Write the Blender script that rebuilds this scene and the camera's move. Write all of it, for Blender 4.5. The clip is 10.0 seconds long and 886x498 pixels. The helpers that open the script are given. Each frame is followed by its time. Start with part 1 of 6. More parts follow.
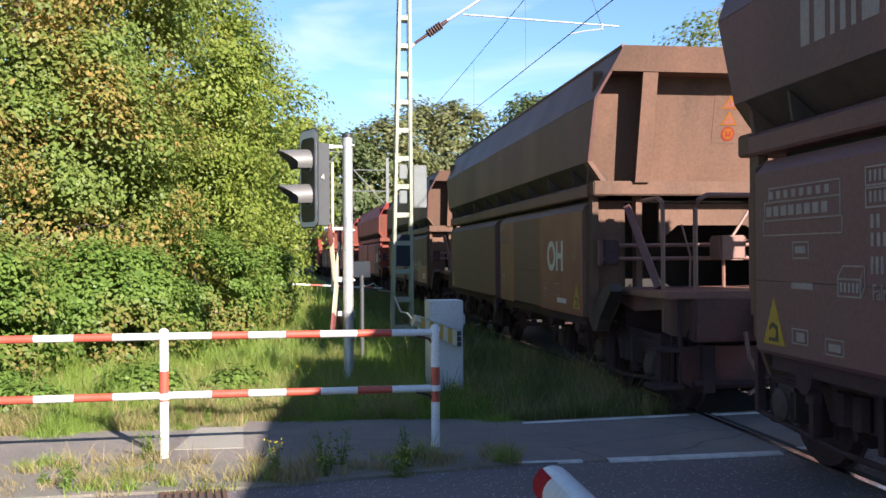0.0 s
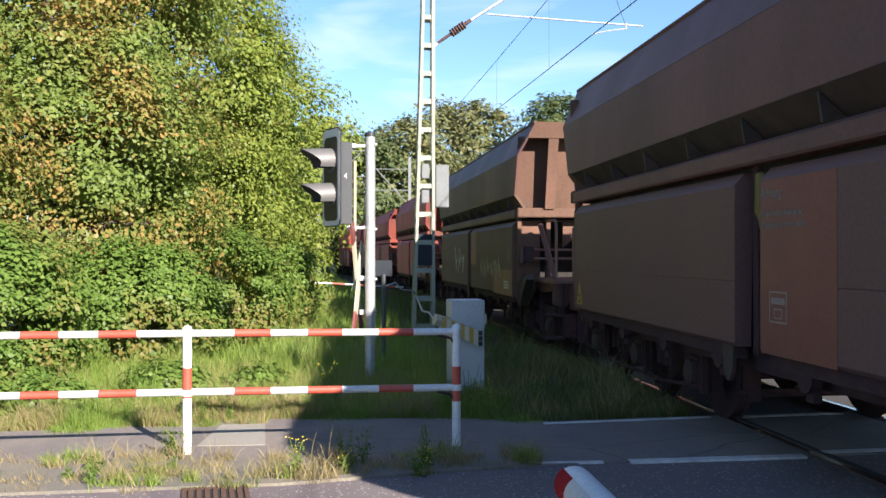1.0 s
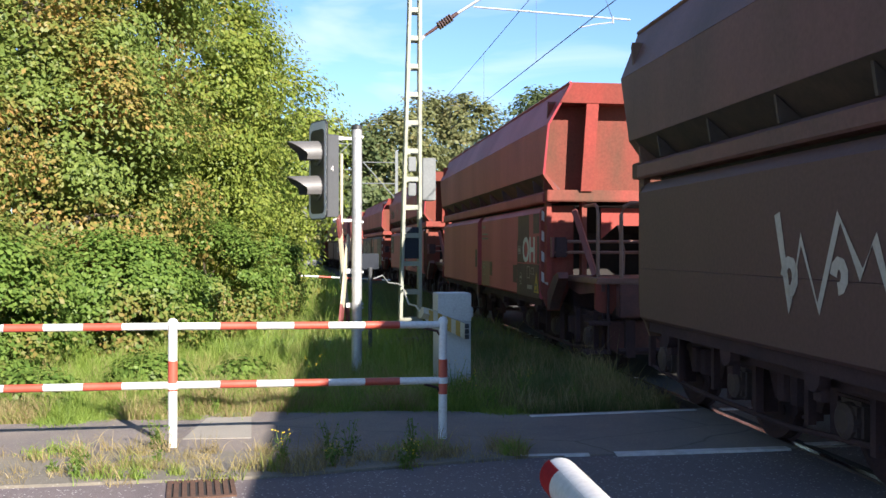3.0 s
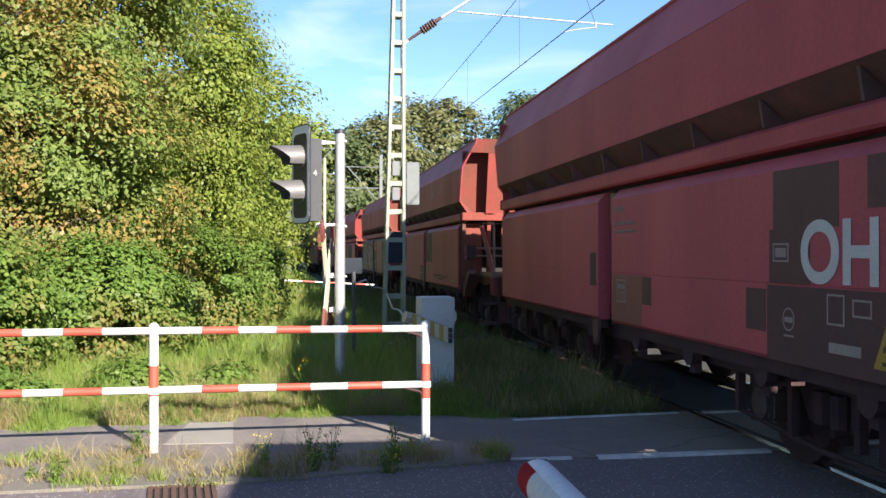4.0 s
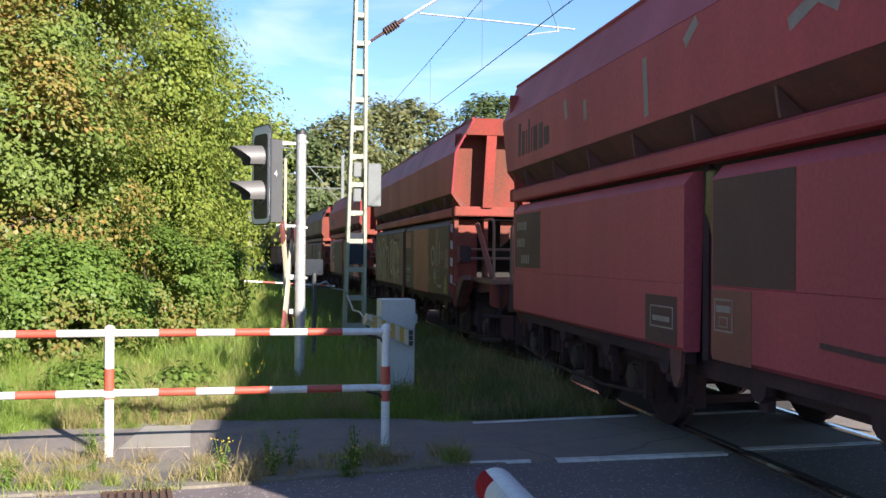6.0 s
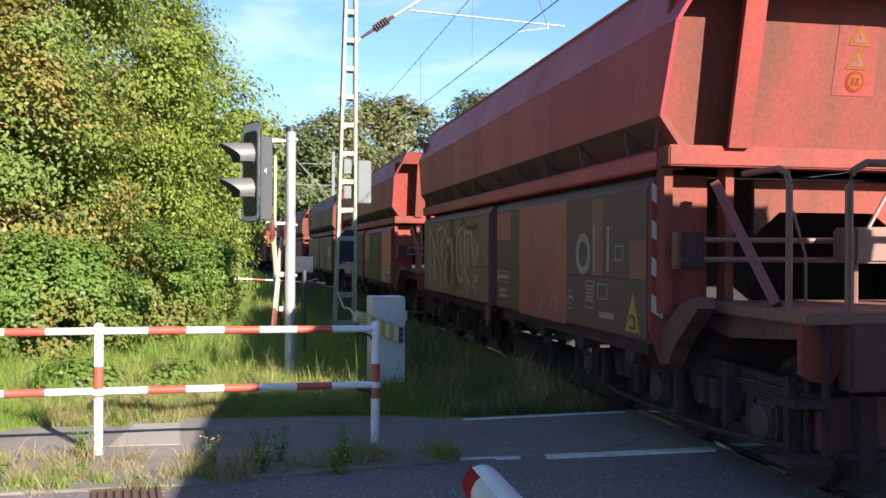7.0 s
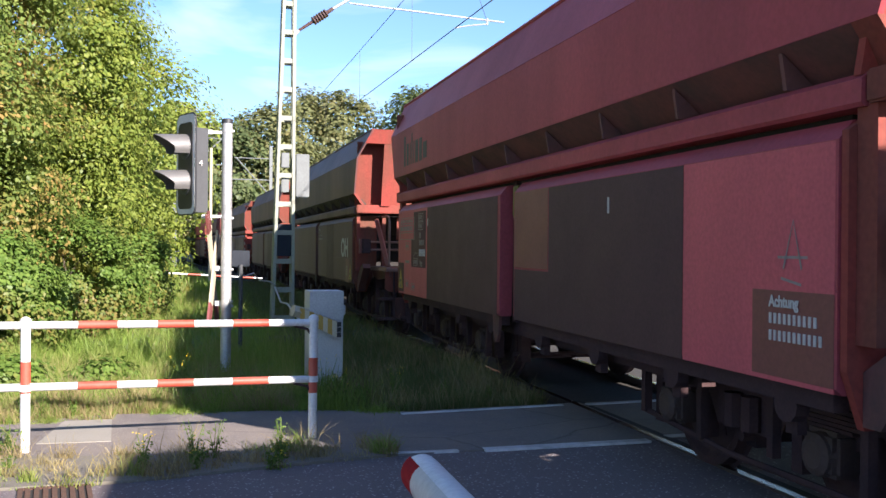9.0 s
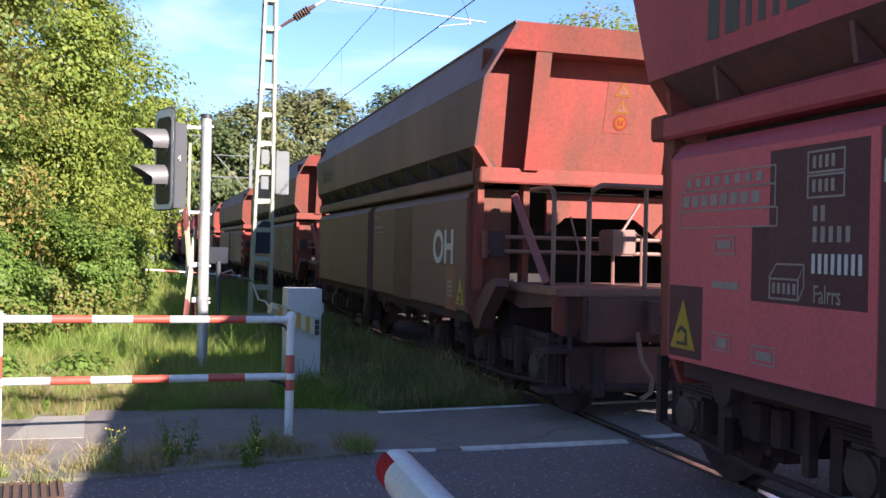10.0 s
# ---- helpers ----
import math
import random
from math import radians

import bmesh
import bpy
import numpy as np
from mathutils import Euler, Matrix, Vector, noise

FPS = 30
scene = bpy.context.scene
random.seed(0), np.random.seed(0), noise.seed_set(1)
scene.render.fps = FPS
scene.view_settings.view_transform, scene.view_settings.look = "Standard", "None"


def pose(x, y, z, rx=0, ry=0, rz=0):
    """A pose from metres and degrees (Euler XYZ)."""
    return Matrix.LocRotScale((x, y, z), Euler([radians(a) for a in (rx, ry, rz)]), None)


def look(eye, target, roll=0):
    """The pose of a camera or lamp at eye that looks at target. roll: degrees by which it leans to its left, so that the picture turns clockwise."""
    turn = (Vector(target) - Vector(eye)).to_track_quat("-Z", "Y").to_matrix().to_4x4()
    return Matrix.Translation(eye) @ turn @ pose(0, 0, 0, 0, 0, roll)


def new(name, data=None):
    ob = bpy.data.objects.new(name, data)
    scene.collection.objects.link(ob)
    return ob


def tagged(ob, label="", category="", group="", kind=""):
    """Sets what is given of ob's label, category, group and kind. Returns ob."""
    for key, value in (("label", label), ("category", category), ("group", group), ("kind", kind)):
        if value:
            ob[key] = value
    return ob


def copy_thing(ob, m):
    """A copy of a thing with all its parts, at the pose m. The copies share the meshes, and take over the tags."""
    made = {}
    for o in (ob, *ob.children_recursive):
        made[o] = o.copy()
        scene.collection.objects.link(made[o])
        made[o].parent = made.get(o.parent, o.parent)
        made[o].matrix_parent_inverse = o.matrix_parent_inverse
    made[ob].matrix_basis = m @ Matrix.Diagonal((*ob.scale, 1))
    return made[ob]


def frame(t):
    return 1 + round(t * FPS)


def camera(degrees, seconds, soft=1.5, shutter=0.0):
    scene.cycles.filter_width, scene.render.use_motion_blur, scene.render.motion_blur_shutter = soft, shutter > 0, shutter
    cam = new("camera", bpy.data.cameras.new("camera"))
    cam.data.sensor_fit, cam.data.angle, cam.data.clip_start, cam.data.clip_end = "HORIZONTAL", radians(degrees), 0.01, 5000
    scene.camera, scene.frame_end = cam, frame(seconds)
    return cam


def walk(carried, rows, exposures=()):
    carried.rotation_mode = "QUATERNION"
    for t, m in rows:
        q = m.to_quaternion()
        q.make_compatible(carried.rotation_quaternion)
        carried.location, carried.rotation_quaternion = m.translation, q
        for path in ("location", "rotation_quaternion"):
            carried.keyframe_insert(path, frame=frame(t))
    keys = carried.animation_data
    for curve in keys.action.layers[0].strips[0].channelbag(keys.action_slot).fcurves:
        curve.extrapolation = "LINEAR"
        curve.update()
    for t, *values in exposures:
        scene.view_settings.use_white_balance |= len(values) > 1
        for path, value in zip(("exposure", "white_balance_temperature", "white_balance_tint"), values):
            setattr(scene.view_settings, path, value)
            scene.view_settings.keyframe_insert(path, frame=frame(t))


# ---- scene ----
cam = camera(50.9, 10.0)
PATH = [
    (0, (-0.035, 0.053, 1.607), (0.306, 2.024, 1.62), -0.4),
    (0.5, (-0.053, 0.046, 1.605), (0.215, 2.028, 1.606), -0.4),
    (1, (-0.039, 0.048, 1.607), (0.256, 2.026, 1.619), 0.0),
    (1.5, (-0.031, 0.047, 1.602), (0.296, 2.02, 1.618), 0.3),
    (2, (-0.038, 0.052, 1.605), (0.284, 2.026, 1.616), 0.1),
    (3.5, (-0.033, 0.051, 1.6), (0.293, 2.025, 1.595), -0.0),
    (4, (-0.018, 0.047, 1.596), (0.337, 2.015, 1.604), -0.0),
    (4.5, (-0.017, 0.044, 1.6), (0.382, 2.004, 1.609), 0.2),
    (5, (-0.016, 0.047, 1.6), (0.406, 2.002, 1.604), 0.2),
    (5.5, (-0.013, 0.057, 1.607), (0.416, 2.01, 1.617), 0.3),
    (7, (-0.003, 0.037, 1.62), (0.452, 1.985, 1.623), 0.3),
    (7.5, (0.006, 0.05, 1.607), (0.472, 1.995, 1.592), 0.2),
    (8, (0.01, 0.061, 1.601), (0.491, 2.001, 1.572), 0.1),
    (8.5, (0.013, 0.062, 1.602), (0.534, 1.993, 1.581), 0.2),
    (9, (0.003, 0.068, 1.595), (0.585, 1.982, 1.591), 0.5),
    (9.5, (0.002, 0.065, 1.593), (0.616, 1.969, 1.593), 0.9),
    (10, (0.016, 0.095, 1.575), (0.639, 1.995, 1.573), 1.2),
]
walk(cam, [(t, look(eye, target, roll)) for t, eye, target, roll in PATH],
     exposures=[(0, 1.84, 6250, 14), (2, 1.83, 6250, 13), (5, 1.85, 6250, 13), (7, 1.86, 6250, 13), (8.5, 1.94, 6200, 15), (10, 1.98, 6150, 19)])

# ---- world, sun, exposure ----
SUN_DX, SUN_DY = -0.88, 1.86            # shadow shift per metre of height
flat = math.hypot(SUN_DX, SUN_DY)
SUN_ELEV = math.atan2(1.0, flat)
world = bpy.data.worlds.new("sky")
scene.world = world
world.use_nodes = True
wn, wl = world.node_tree.nodes, world.node_tree.links
wn.clear()
w_out = wn.new("ShaderNodeOutputWorld")
w_bg = wn.new("ShaderNodeBackground")
w_sky = wn.new("ShaderNodeTexSky")
w_sky.sky_type = "NISHITA"
w_sky.sun_disc = False
w_sky.sun_elevation = SUN_ELEV
w_sky.sun_rotation = math.atan2(-SUN_DX, -SUN_DY)
w_sky.air_density, w_sky.dust_density, w_sky.ozone_density = 1.0, 0.05, 5.0
w_tc = wn.new("ShaderNodeTexCoord")
w_map = wn.new("ShaderNodeMapping")
w_map.inputs["Scale"].default_value = (3.0, 3.0, 13.0)
w_map.inputs["Rotation"].default_value = (0.0, 0.18, 0.3)
w_noise = wn.new("ShaderNodeTexNoise")
w_noise.inputs["Scale"].default_value = 1.5
w_noise.inputs["Detail"].default_value = 7.0
w_noise.inputs["Distortion"].default_value = 0.6
w_ramp = wn.new("ShaderNodeValToRGB")
w_ramp.color_ramp.elements[0].position, w_ramp.color_ramp.elements[1].position = 0.56, 1.0
w_mix = wn.new("ShaderNodeMixRGB")
w_mix.inputs[2].default_value = (5.0, 5.6, 6.3, 1)
wl.new(w_tc.outputs["Generated"], w_map.inputs["Vector"])
wl.new(w_map.outputs["Vector"], w_noise.inputs["Vector"])
wl.new(w_noise.outputs["Fac"], w_ramp.inputs["Fac"])
wl.new(w_ramp.outputs["Color"], w_mix.inputs[0])
wl.new(w_sky.outputs["Color"], w_mix.inputs[1])
wl.new(w_mix.outputs["Color"], w_bg.inputs["Color"])
w_bg.inputs["Strength"].default_value = 0.063
wl.new(w_bg.outputs["Background"], w_out.inputs["Surface"])
sun = new("sun", bpy.data.lights.new("sun", "SUN"))
sun.data.energy, sun.data.angle, sun.data.color = 4.4, radians(0.53), (1.0, 0.915, 0.79)
sun.matrix_world = look((-SUN_DX * 30, -SUN_DY * 30, 30), (0, 0, 0))

# ---- the line of the track ----
TX, TH, TK, TSLOPE = 4.793, 0.0397, 0.00114, 0.0025
PITCH, PERIOD, S_FRONT = 14.394, 1.650, 1.97
HALF = 5.33


def track(s):
    """Centre of the track, s metres along it from y = 8, and its heading to the right of +y."""
    n = max(2, int(abs(s) / 0.5) + 2)
    ss = np.linspace(0, s, n)
    a = TH - TK * ss
    return (TX + float(np.trapz(np.sin(a), ss)), 8 + float(np.trapz(np.cos(a), ss)), -TSLOPE * s, TH - TK * s)


def on_track(s, lift=0.0):
    x, y, z, a = track(s)
    return pose(x, y, z + lift, 0, 0, -math.degrees(a))


# ---- materials ----
def material(name, base, rough=0.6, metal=0.0, second=None, scale=3.0, amount=0.5, fine=40.0, bump=0.15, streak=0.0, spec=0.5,
             random_shift=0.0, coords="Object", speck=None, mid=0.5, crack=0.0):
    """Two-scale varied surface: large stains between two colours, fine grain, relief."""
    m = bpy.data.materials.new(name)
    m.use_nodes = True
    n, l = m.node_tree.nodes, m.node_tree.links
    b = n["Principled BSDF"]
    b.inputs["Roughness"].default_value, b.inputs["Metallic"].default_value = rough, metal
    b.inputs["Specular IOR Level"].default_value = spec
    second = second or tuple(c * 0.6 for c in base)
    tc = n.new("ShaderNodeTexCoord")
    mp = n.new("ShaderNodeMapping")
    mp.inputs["Scale"].default_value = (1, 1, 1 - streak)
    l.new(tc.outputs[coords], mp.inputs["Vector"])
    info = n.new("ShaderNodeObjectInfo")
    off = n.new("ShaderNodeVectorMath")
    off.operation = "MULTIPLY_ADD"
    off.inputs[1].default_value = (1, 1, 1)
    cmb = n.new("ShaderNodeCombineXYZ")
    mul = n.new("ShaderNodeMath")
    mul.operation = "MULTIPLY"
    mul.inputs[1].default_value = 37.0
    l.new(info.outputs["Random"], mul.inputs[0])
    l.new(mul.outputs[0], cmb.inputs[0])
    l.new(mul.outputs[0], cmb.inputs[1])
    l.new(mp.outputs["Vector"], off.inputs[0])
    l.new(cmb.outputs[0], off.inputs[2])
    big = n.new("ShaderNodeTexNoise")
    big.inputs["Scale"].default_value, big.inputs["Detail"].default_value, big.inputs["Roughness"].default_value = scale, 8, 0.6
    l.new(off.outputs[0], big.inputs["Vector"])
    ramp = n.new("ShaderNodeValToRGB")
    ramp.color_ramp.elements[0].position, ramp.color_ramp.elements[1].position = mid - 0.17, mid + 0.2
    ramp.color_ramp.elements[0].color, ramp.color_ramp.elements[1].color = (0, 0, 0, 1), (amount,) * 3 + (1,)
    l.new(big.outputs["Fac"], ramp.inputs["Fac"])
    mix = n.new("ShaderNodeMixRGB")
    mix.inputs[1].default_value, mix.inputs[2].default_value = (*base, 1), (*second, 1)
    l.new(ramp.outputs["Color"], mix.inputs[0])
    small = n.new("ShaderNodeTexNoise")
    small.inputs["Scale"].default_value, small.inputs["Detail"].default_value = fine, 5
    l.new(tc.outputs[coords], small.inputs["Vector"])
    hsv = n.new("ShaderNodeHueSaturation")
    val = n.new("ShaderNodeMapRange")
    val.inputs["To Min"].default_value, val.inputs["To Max"].default_value = 0.72, 1.28
    l.new(small.outputs["Fac"], val.inputs["Value"])
    l.new(val.outputs["Result"], hsv.inputs["Value"])
    l.new(mix.outputs["Color"], hsv.inputs["Color"])
    last = hsv.outputs["Color"]
    if random_shift:
        hs2 = n.new("ShaderNodeHueSaturation")
        v2 = n.new("ShaderNodeMapRange")
        v2.inputs["To Min"].default_value, v2.inputs["To Max"].default_value = 1 - random_shift, 1 + random_shift
        l.new(info.outputs["Random"], v2.inputs["Value"])
        l.new(v2.outputs["Result"], hs2.inputs["Value"])
        l.new(last, hs2.inputs["Color"])
        last = hs2.outputs["Color"]
    if speck:
        vor = n.new("ShaderNodeTexVoronoi")
        vor.inputs["Scale"].default_value = speck[0]
        l.new(tc.outputs[coords], vor.inputs["Vector"])
        r2 = n.new("ShaderNodeValToRGB")
        r2.color_ramp.elements[0].position, r2.color_ramp.elements[1].position = 0.0, speck[1]
        r2.color_ramp.elements[0].color, r2.color_ramp.elements[1].color = (1, 1, 1, 1), (0, 0, 0, 1)
        l.new(vor.outputs["Distance"], r2.inputs["Fac"])
        few = n.new("ShaderNodeMath")
        few.operation = "GREATER_THAN"
        few.inputs[1].default_value = speck[3] if len(speck) > 3 else -1.0
        l.new(vor.outputs["Color"], few.inputs[0])
        both = n.new("ShaderNodeMath")
        both.operation = "MULTIPLY"
        l.new(r2.outputs["Color"], both.inputs[0])
        l.new(few.outputs[0], both.inputs[1])
        mx = n.new("ShaderNodeMixRGB")
        mx.inputs[2].default_value = (*speck[2], 1)
        l.new(both.outputs[0], mx.inputs[0])
        l.new(last, mx.inputs[1])
        last = mx.outputs["Color"]
    if crack:
        # winding hairline cracks between large irregular fields
        wob = n.new("ShaderNodeMixRGB")
        wob.inputs[0].default_value = 0.22
        wob.blend_type = "ADD"
        wn_ = n.new("ShaderNodeTexNoise")
        wn_.inputs["Scale"].default_value, wn_.inputs["Detail"].default_value = 1.6, 6
        l.new(tc.outputs[coords], wn_.inputs["Vector"])
        l.new(tc.outputs[coords], wob.inputs[1])
        l.new(wn_.outputs["Color"], wob.inputs[2])
        cr = n.new("ShaderNodeTexVoronoi")
        cr.feature = "DISTANCE_TO_EDGE"
        cr.inputs["Scale"].default_value = crack
        l.new(wob.outputs["Color"], cr.inputs["Vector"])
        r3 = n.new("ShaderNodeValToRGB")
        r3.color_ramp.elements[0].position, r3.color_ramp.elements[1].position = 0.001, 0.004
        r3.color_ramp.elements[0].color, r3.color_ramp.elements[1].color = (0.5, 0.5, 0.5, 1), (0, 0, 0, 1)
        l.new(cr.outputs["Distance"], r3.inputs["Fac"])
        m3 = n.new("ShaderNodeMixRGB")
        m3.inputs[2].default_value = (0.02, 0.019, 0.018, 1)
        l.new(r3.outputs["Color"], m3.inputs[0])
        l.new(last, m3.inputs[1])
        last = m3.outputs["Color"]
    l.new(last, b.inputs["Base Color"])
    rr = n.new("ShaderNodeMapRange")
    rr.inputs["To Min"].default_value, rr.inputs["To Max"].default_value = max(0.02, rough - 0.12), min(1, rough + 0.15)
    l.new(big.outputs["Fac"], rr.inputs["Value"])
    l.new(rr.outputs["Result"], b.inputs["Roughness"])
    bp = n.new("ShaderNodeBump")
    bp.inputs["Strength"].default_value, bp.inputs["Distance"].default_value = bump, 0.01
    l.new(small.outputs["Fac"], bp.inputs["Height"])
    l.new(bp.outputs["Normal"], b.inputs["Normal"])
    return m


def leaf_material(name, dark, light, other, share, translucent=0.45):
    """Foliage: a random shade for each leaf, patches of a second tint, light through the leaf."""
    m = bpy.data.materials.new(name)
    m.use_nodes = True
    n, l = m.node_tree.nodes, m.node_tree.links
    n.remove(n["Principled BSDF"])
    geo = n.new("ShaderNodeNewGeometry")
    tc = n.new("ShaderNodeTexCoord")
    ramp = n.new("ShaderNodeValToRGB")
    ramp.color_ramp.elements[0].color, ramp.color_ramp.elements[1].color = (*dark, 1), (*light, 1)
    l.new(geo.outputs["Random Per Island"], ramp.inputs["Fac"])
    no = n.new("ShaderNodeTexNoise")
    no.inputs["Scale"].default_value, no.inputs["Detail"].default_value = 0.55, 4
    l.new(tc.outputs["Object"], no.inputs["Vector"])
    r2 = n.new("ShaderNodeValToRGB")
    r2.color_ramp.elements[0].position, r2.color_ramp.elements[1].position = 0.62 - share * 0.3, 0.72 - share * 0.3
    l.new(no.outputs["Fac"], r2.inputs["Fac"])
    mx = n.new("ShaderNodeMixRGB")
    mx.inputs[2].default_value = (*other, 1)
    sc = n.new("ShaderNodeMath")
    sc.operation = "MULTIPLY"
    l.new(r2.outputs["Color"], sc.inputs[0])
    l.new(geo.outputs["Random Per Island"], sc.inputs[1])
    l.new(sc.outputs[0], mx.inputs[0])
    l.new(ramp.outputs["Color"], mx.inputs[1])
    di, tr, gl = n.new("ShaderNodeBsdfDiffuse"), n.new("ShaderNodeBsdfTranslucent"), n.new("ShaderNodeBsdfGlossy")
    gl.inputs["Roughness"].default_value = 0.45
    l.new(mx.outputs["Color"], di.inputs["Color"])
    l.new(mx.outputs["Color"], tr.inputs["Color"])
    a, b = n.new("ShaderNodeMixShader"), n.new("ShaderNodeMixShader")
    a.inputs[0].default_value, b.inputs[0].default_value = translucent, 0.012
    l.new(di.outputs[0], a.inputs[1])
    l.new(tr.outputs[0], a.inputs[2])
    l.new(a.outputs[0], b.inputs[1])
    l.new(gl.outputs[0], b.inputs[2])
    l.new(b.outputs[0], n["Material Output"].inputs["Surface"])
    return m


RED = material("wagon_red_paint", (0.40, 0.057, 0.070), 0.55, spec=0.3, second=(0.26, 0.048, 0.055), scale=0.9, amount=0.85, fine=30, bump=0.05, streak=0.8)
RED_DOOR = material("wagon_red_door_paint", (0.37, 0.061, 0.078), 0.55, spec=0.3, second=(0.24, 0.050, 0.058), scale=0.8, amount=0.75, fine=30, bump=0.05, streak=0.85, random_shift=0.2)
BROWN = material("wagon_brown_paint", (0.155, 0.063, 0.060), 0.55, spec=0.3, second=(0.10, 0.060, 0.052), scale=0.9, amount=0.8, fine=30, bump=0.05, streak=0.7)
BROWN_DOOR = material("wagon_brown_door_paint", (0.125, 0.059, 0.055), 0.6, spec=0.3, second=(0.120, 0.076, 0.060), scale=0.6, amount=0.7, fine=30, bump=0.05, streak=0.75, random_shift=0.2)
PATCH_DARK = material("patch_dark_paint", (0.078, 0.038, 0.039), 0.6, spec=0.25, second=(0.070, 0.036, 0.037), scale=2, fine=40, bump=0.03)
PATCH_OLIVE = material("patch_olive_paint", (0.094, 0.045, 0.042), 0.6, spec=0.25, second=(0.076, 0.040, 0.038), scale=2, fine=40, bump=0.03)
PATCH_PINK = material("faded_pink_red_paint", (0.52, 0.092, 0.112), 0.5, spec=0.3, second=(0.38, 0.078, 0.092), scale=1.2, amount=0.8, fine=40, bump=0.03, streak=0.8)
PATCH_RED = material("patch_red_paint", (0.18, 0.052, 0.046), 0.5, second=(0.15, 0.05, 0.042), scale=2, fine=40, bump=0.03)
PATCH_BRICK = material("patch_brick_paint", (0.30, 0.056, 0.063), 0.5, second=(0.23, 0.052, 0.056), scale=2, fine=40, bump=0.03)
LETTER = material("stencil_white", (0.46, 0.44, 0.42), 0.6, second=(0.40, 0.36, 0.33), scale=8, fine=60, bump=0.02)
LETTER_GREY = material("stencil_faded", (0.26, 0.21, 0.19), 0.6, second=(0.17, 0.12, 0.10), scale=8, fine=60, bump=0.02)
LETTER_BLACK = material("stencil_black", (0.05, 0.045, 0.045), 0.6, second=(0.09, 0.06, 0.05), scale=6, fine=60, bump=0.02)
GRAFFITI = material("spray_paint_grey", (0.44, 0.38, 0.33), 0.5, second=(0.30, 0.25, 0.21), scale=3, fine=30, bump=0.02)
GRAFFITI_OCHRE = material("spray_paint_ochre", (0.36, 0.205, 0.15), 0.5, second=(0.27, 0.16, 0.12), scale=3, fine=30, bump=0.02)
GRAFFITI_GREEN = material("spray_paint_green", (0.20, 0.175, 0.15), 0.5, second=(0.24, 0.12, 0.10), scale=3, fine=30, bump=0.02)
PATCH_MAROON = material("patch_maroon_paint", (0.085, 0.031, 0.036), 0.6, spec=0.25, second=(0.070, 0.029, 0.033), scale=2, fine=40, bump=0.03)
BOTTLE = material("dull_yellow_paint", (0.15, 0.115, 0.02), 0.5, second=(0.11, 0.085, 0.02), scale=5, fine=40, bump=0.05)
SLATE = material("slate_sign_back", (0.022, 0.026, 0.034), 0.7, spec=0.2, second=(0.018, 0.02, 0.026), scale=4, fine=40, bump=0.05)
UNDER = material("sooty_steel", (0.042, 0.026, 0.029), 0.85, spec=0.15, second=(0.080, 0.044, 0.042), scale=3, amount=0.8, fine=50, bump=0.3)
AXLE = material("axlebox_rust", (0.060, 0.036, 0.032), 0.75, second=(0.045, 0.03, 0.027), scale=6, fine=50, bump=0.3)
# flat black: painted shade inside openings; the rubber flangeways share it
DARK = material("shade_and_rubber_black", (0.022, 0.018, 0.017), 0.9, fine=20, bump=0.1)
STEEL = material("dull_steel_pipe", (0.20, 0.095, 0.07), 0.55, second=(0.12, 0.07, 0.055), scale=5, fine=50, bump=0.1)
COAL = material("coal_dust", (0.03, 0.03, 0.03), 0.9, scale=6, fine=30, bump=0.6)
ORANGE = material("sign_orange", (0.22, 0.070, 0.004), 0.7, second=(0.13, 0.05, 0.01), scale=9, fine=60, bump=0.02, spec=0.2)
YELLOW = material("sign_yellow", (0.34, 0.20, 0.02), 0.5, second=(0.24, 0.15, 0.03), scale=6, fine=60, bump=0.02)
RED_SIGN = material("sign_red", (0.20, 0.020, 0.008), 0.7, second=(0.14, 0.025, 0.012), scale=6, fine=60, bump=0.02, spec=0.2)
# darker than the body paint: grime, and shade painted in below overhangs
GRIME_SHADE_RED = material("grimy_shade_red_paint", (0.15, 0.048, 0.040), 0.75, second=(0.05, 0.033, 0.030), scale=2.5, amount=0.9, fine=30, bump=0.1)
GRIME_SHADE_BROWN = material("grimy_shade_brown_paint", (0.065, 0.04, 0.03), 0.75, second=(0.03, 0.022, 0.02), scale=2.5, amount=0.9, fine=30, bump=0.1)
EQUIP = material("dull_equipment_grey", (0.13, 0.14, 0.14), 0.6, second=(0.10, 0.105, 0.10), scale=4, fine=40, bump=0.05)
RAIL_RUST = material("rail_rust", (0.060, 0.040, 0.032), 0.85, second=(0.04, 0.03, 0.027), scale=8, fine=60, bump=0.3)
RAIL_TOP = material("rail_polished", (0.62, 0.62, 0.64), 0.22, 1.0, second=(0.5, 0.5, 0.5), scale=3, fine=30, bump=0.02)
BALLAST = material("ballast_dark", (0.040, 0.034, 0.028), 0.95, second=(0.022, 0.020, 0.017), scale=1.6, fine=25, bump=0.9, speck=(16, 0.35, (0.075, 0.066, 0.056)))
ASPHALT = material("asphalt_road", (0.128, 0.103, 0.107), 0.85, second=(0.172, 0.143, 0.140), scale=0.9, amount=0.8, fine=110, bump=0.9, speck=(42, 0.42, (0.60, 0.57, 0.54), 0.66), crack=0.16)
PATH_ASPHALT = material("asphalt_path", (0.146, 0.124, 0.120), 0.88, second=(0.222, 0.185, 0.155), scale=1.8, amount=0.85, fine=110, bump=0.8, speck=(55, 0.4, (0.34, 0.32, 0.29), 0.66), crack=0.35)
CONCRETE = material("concrete_kerb", (0.27, 0.245, 0.21), 0.9, second=(0.20, 0.18, 0.15), scale=2, fine=60, bump=0.3)
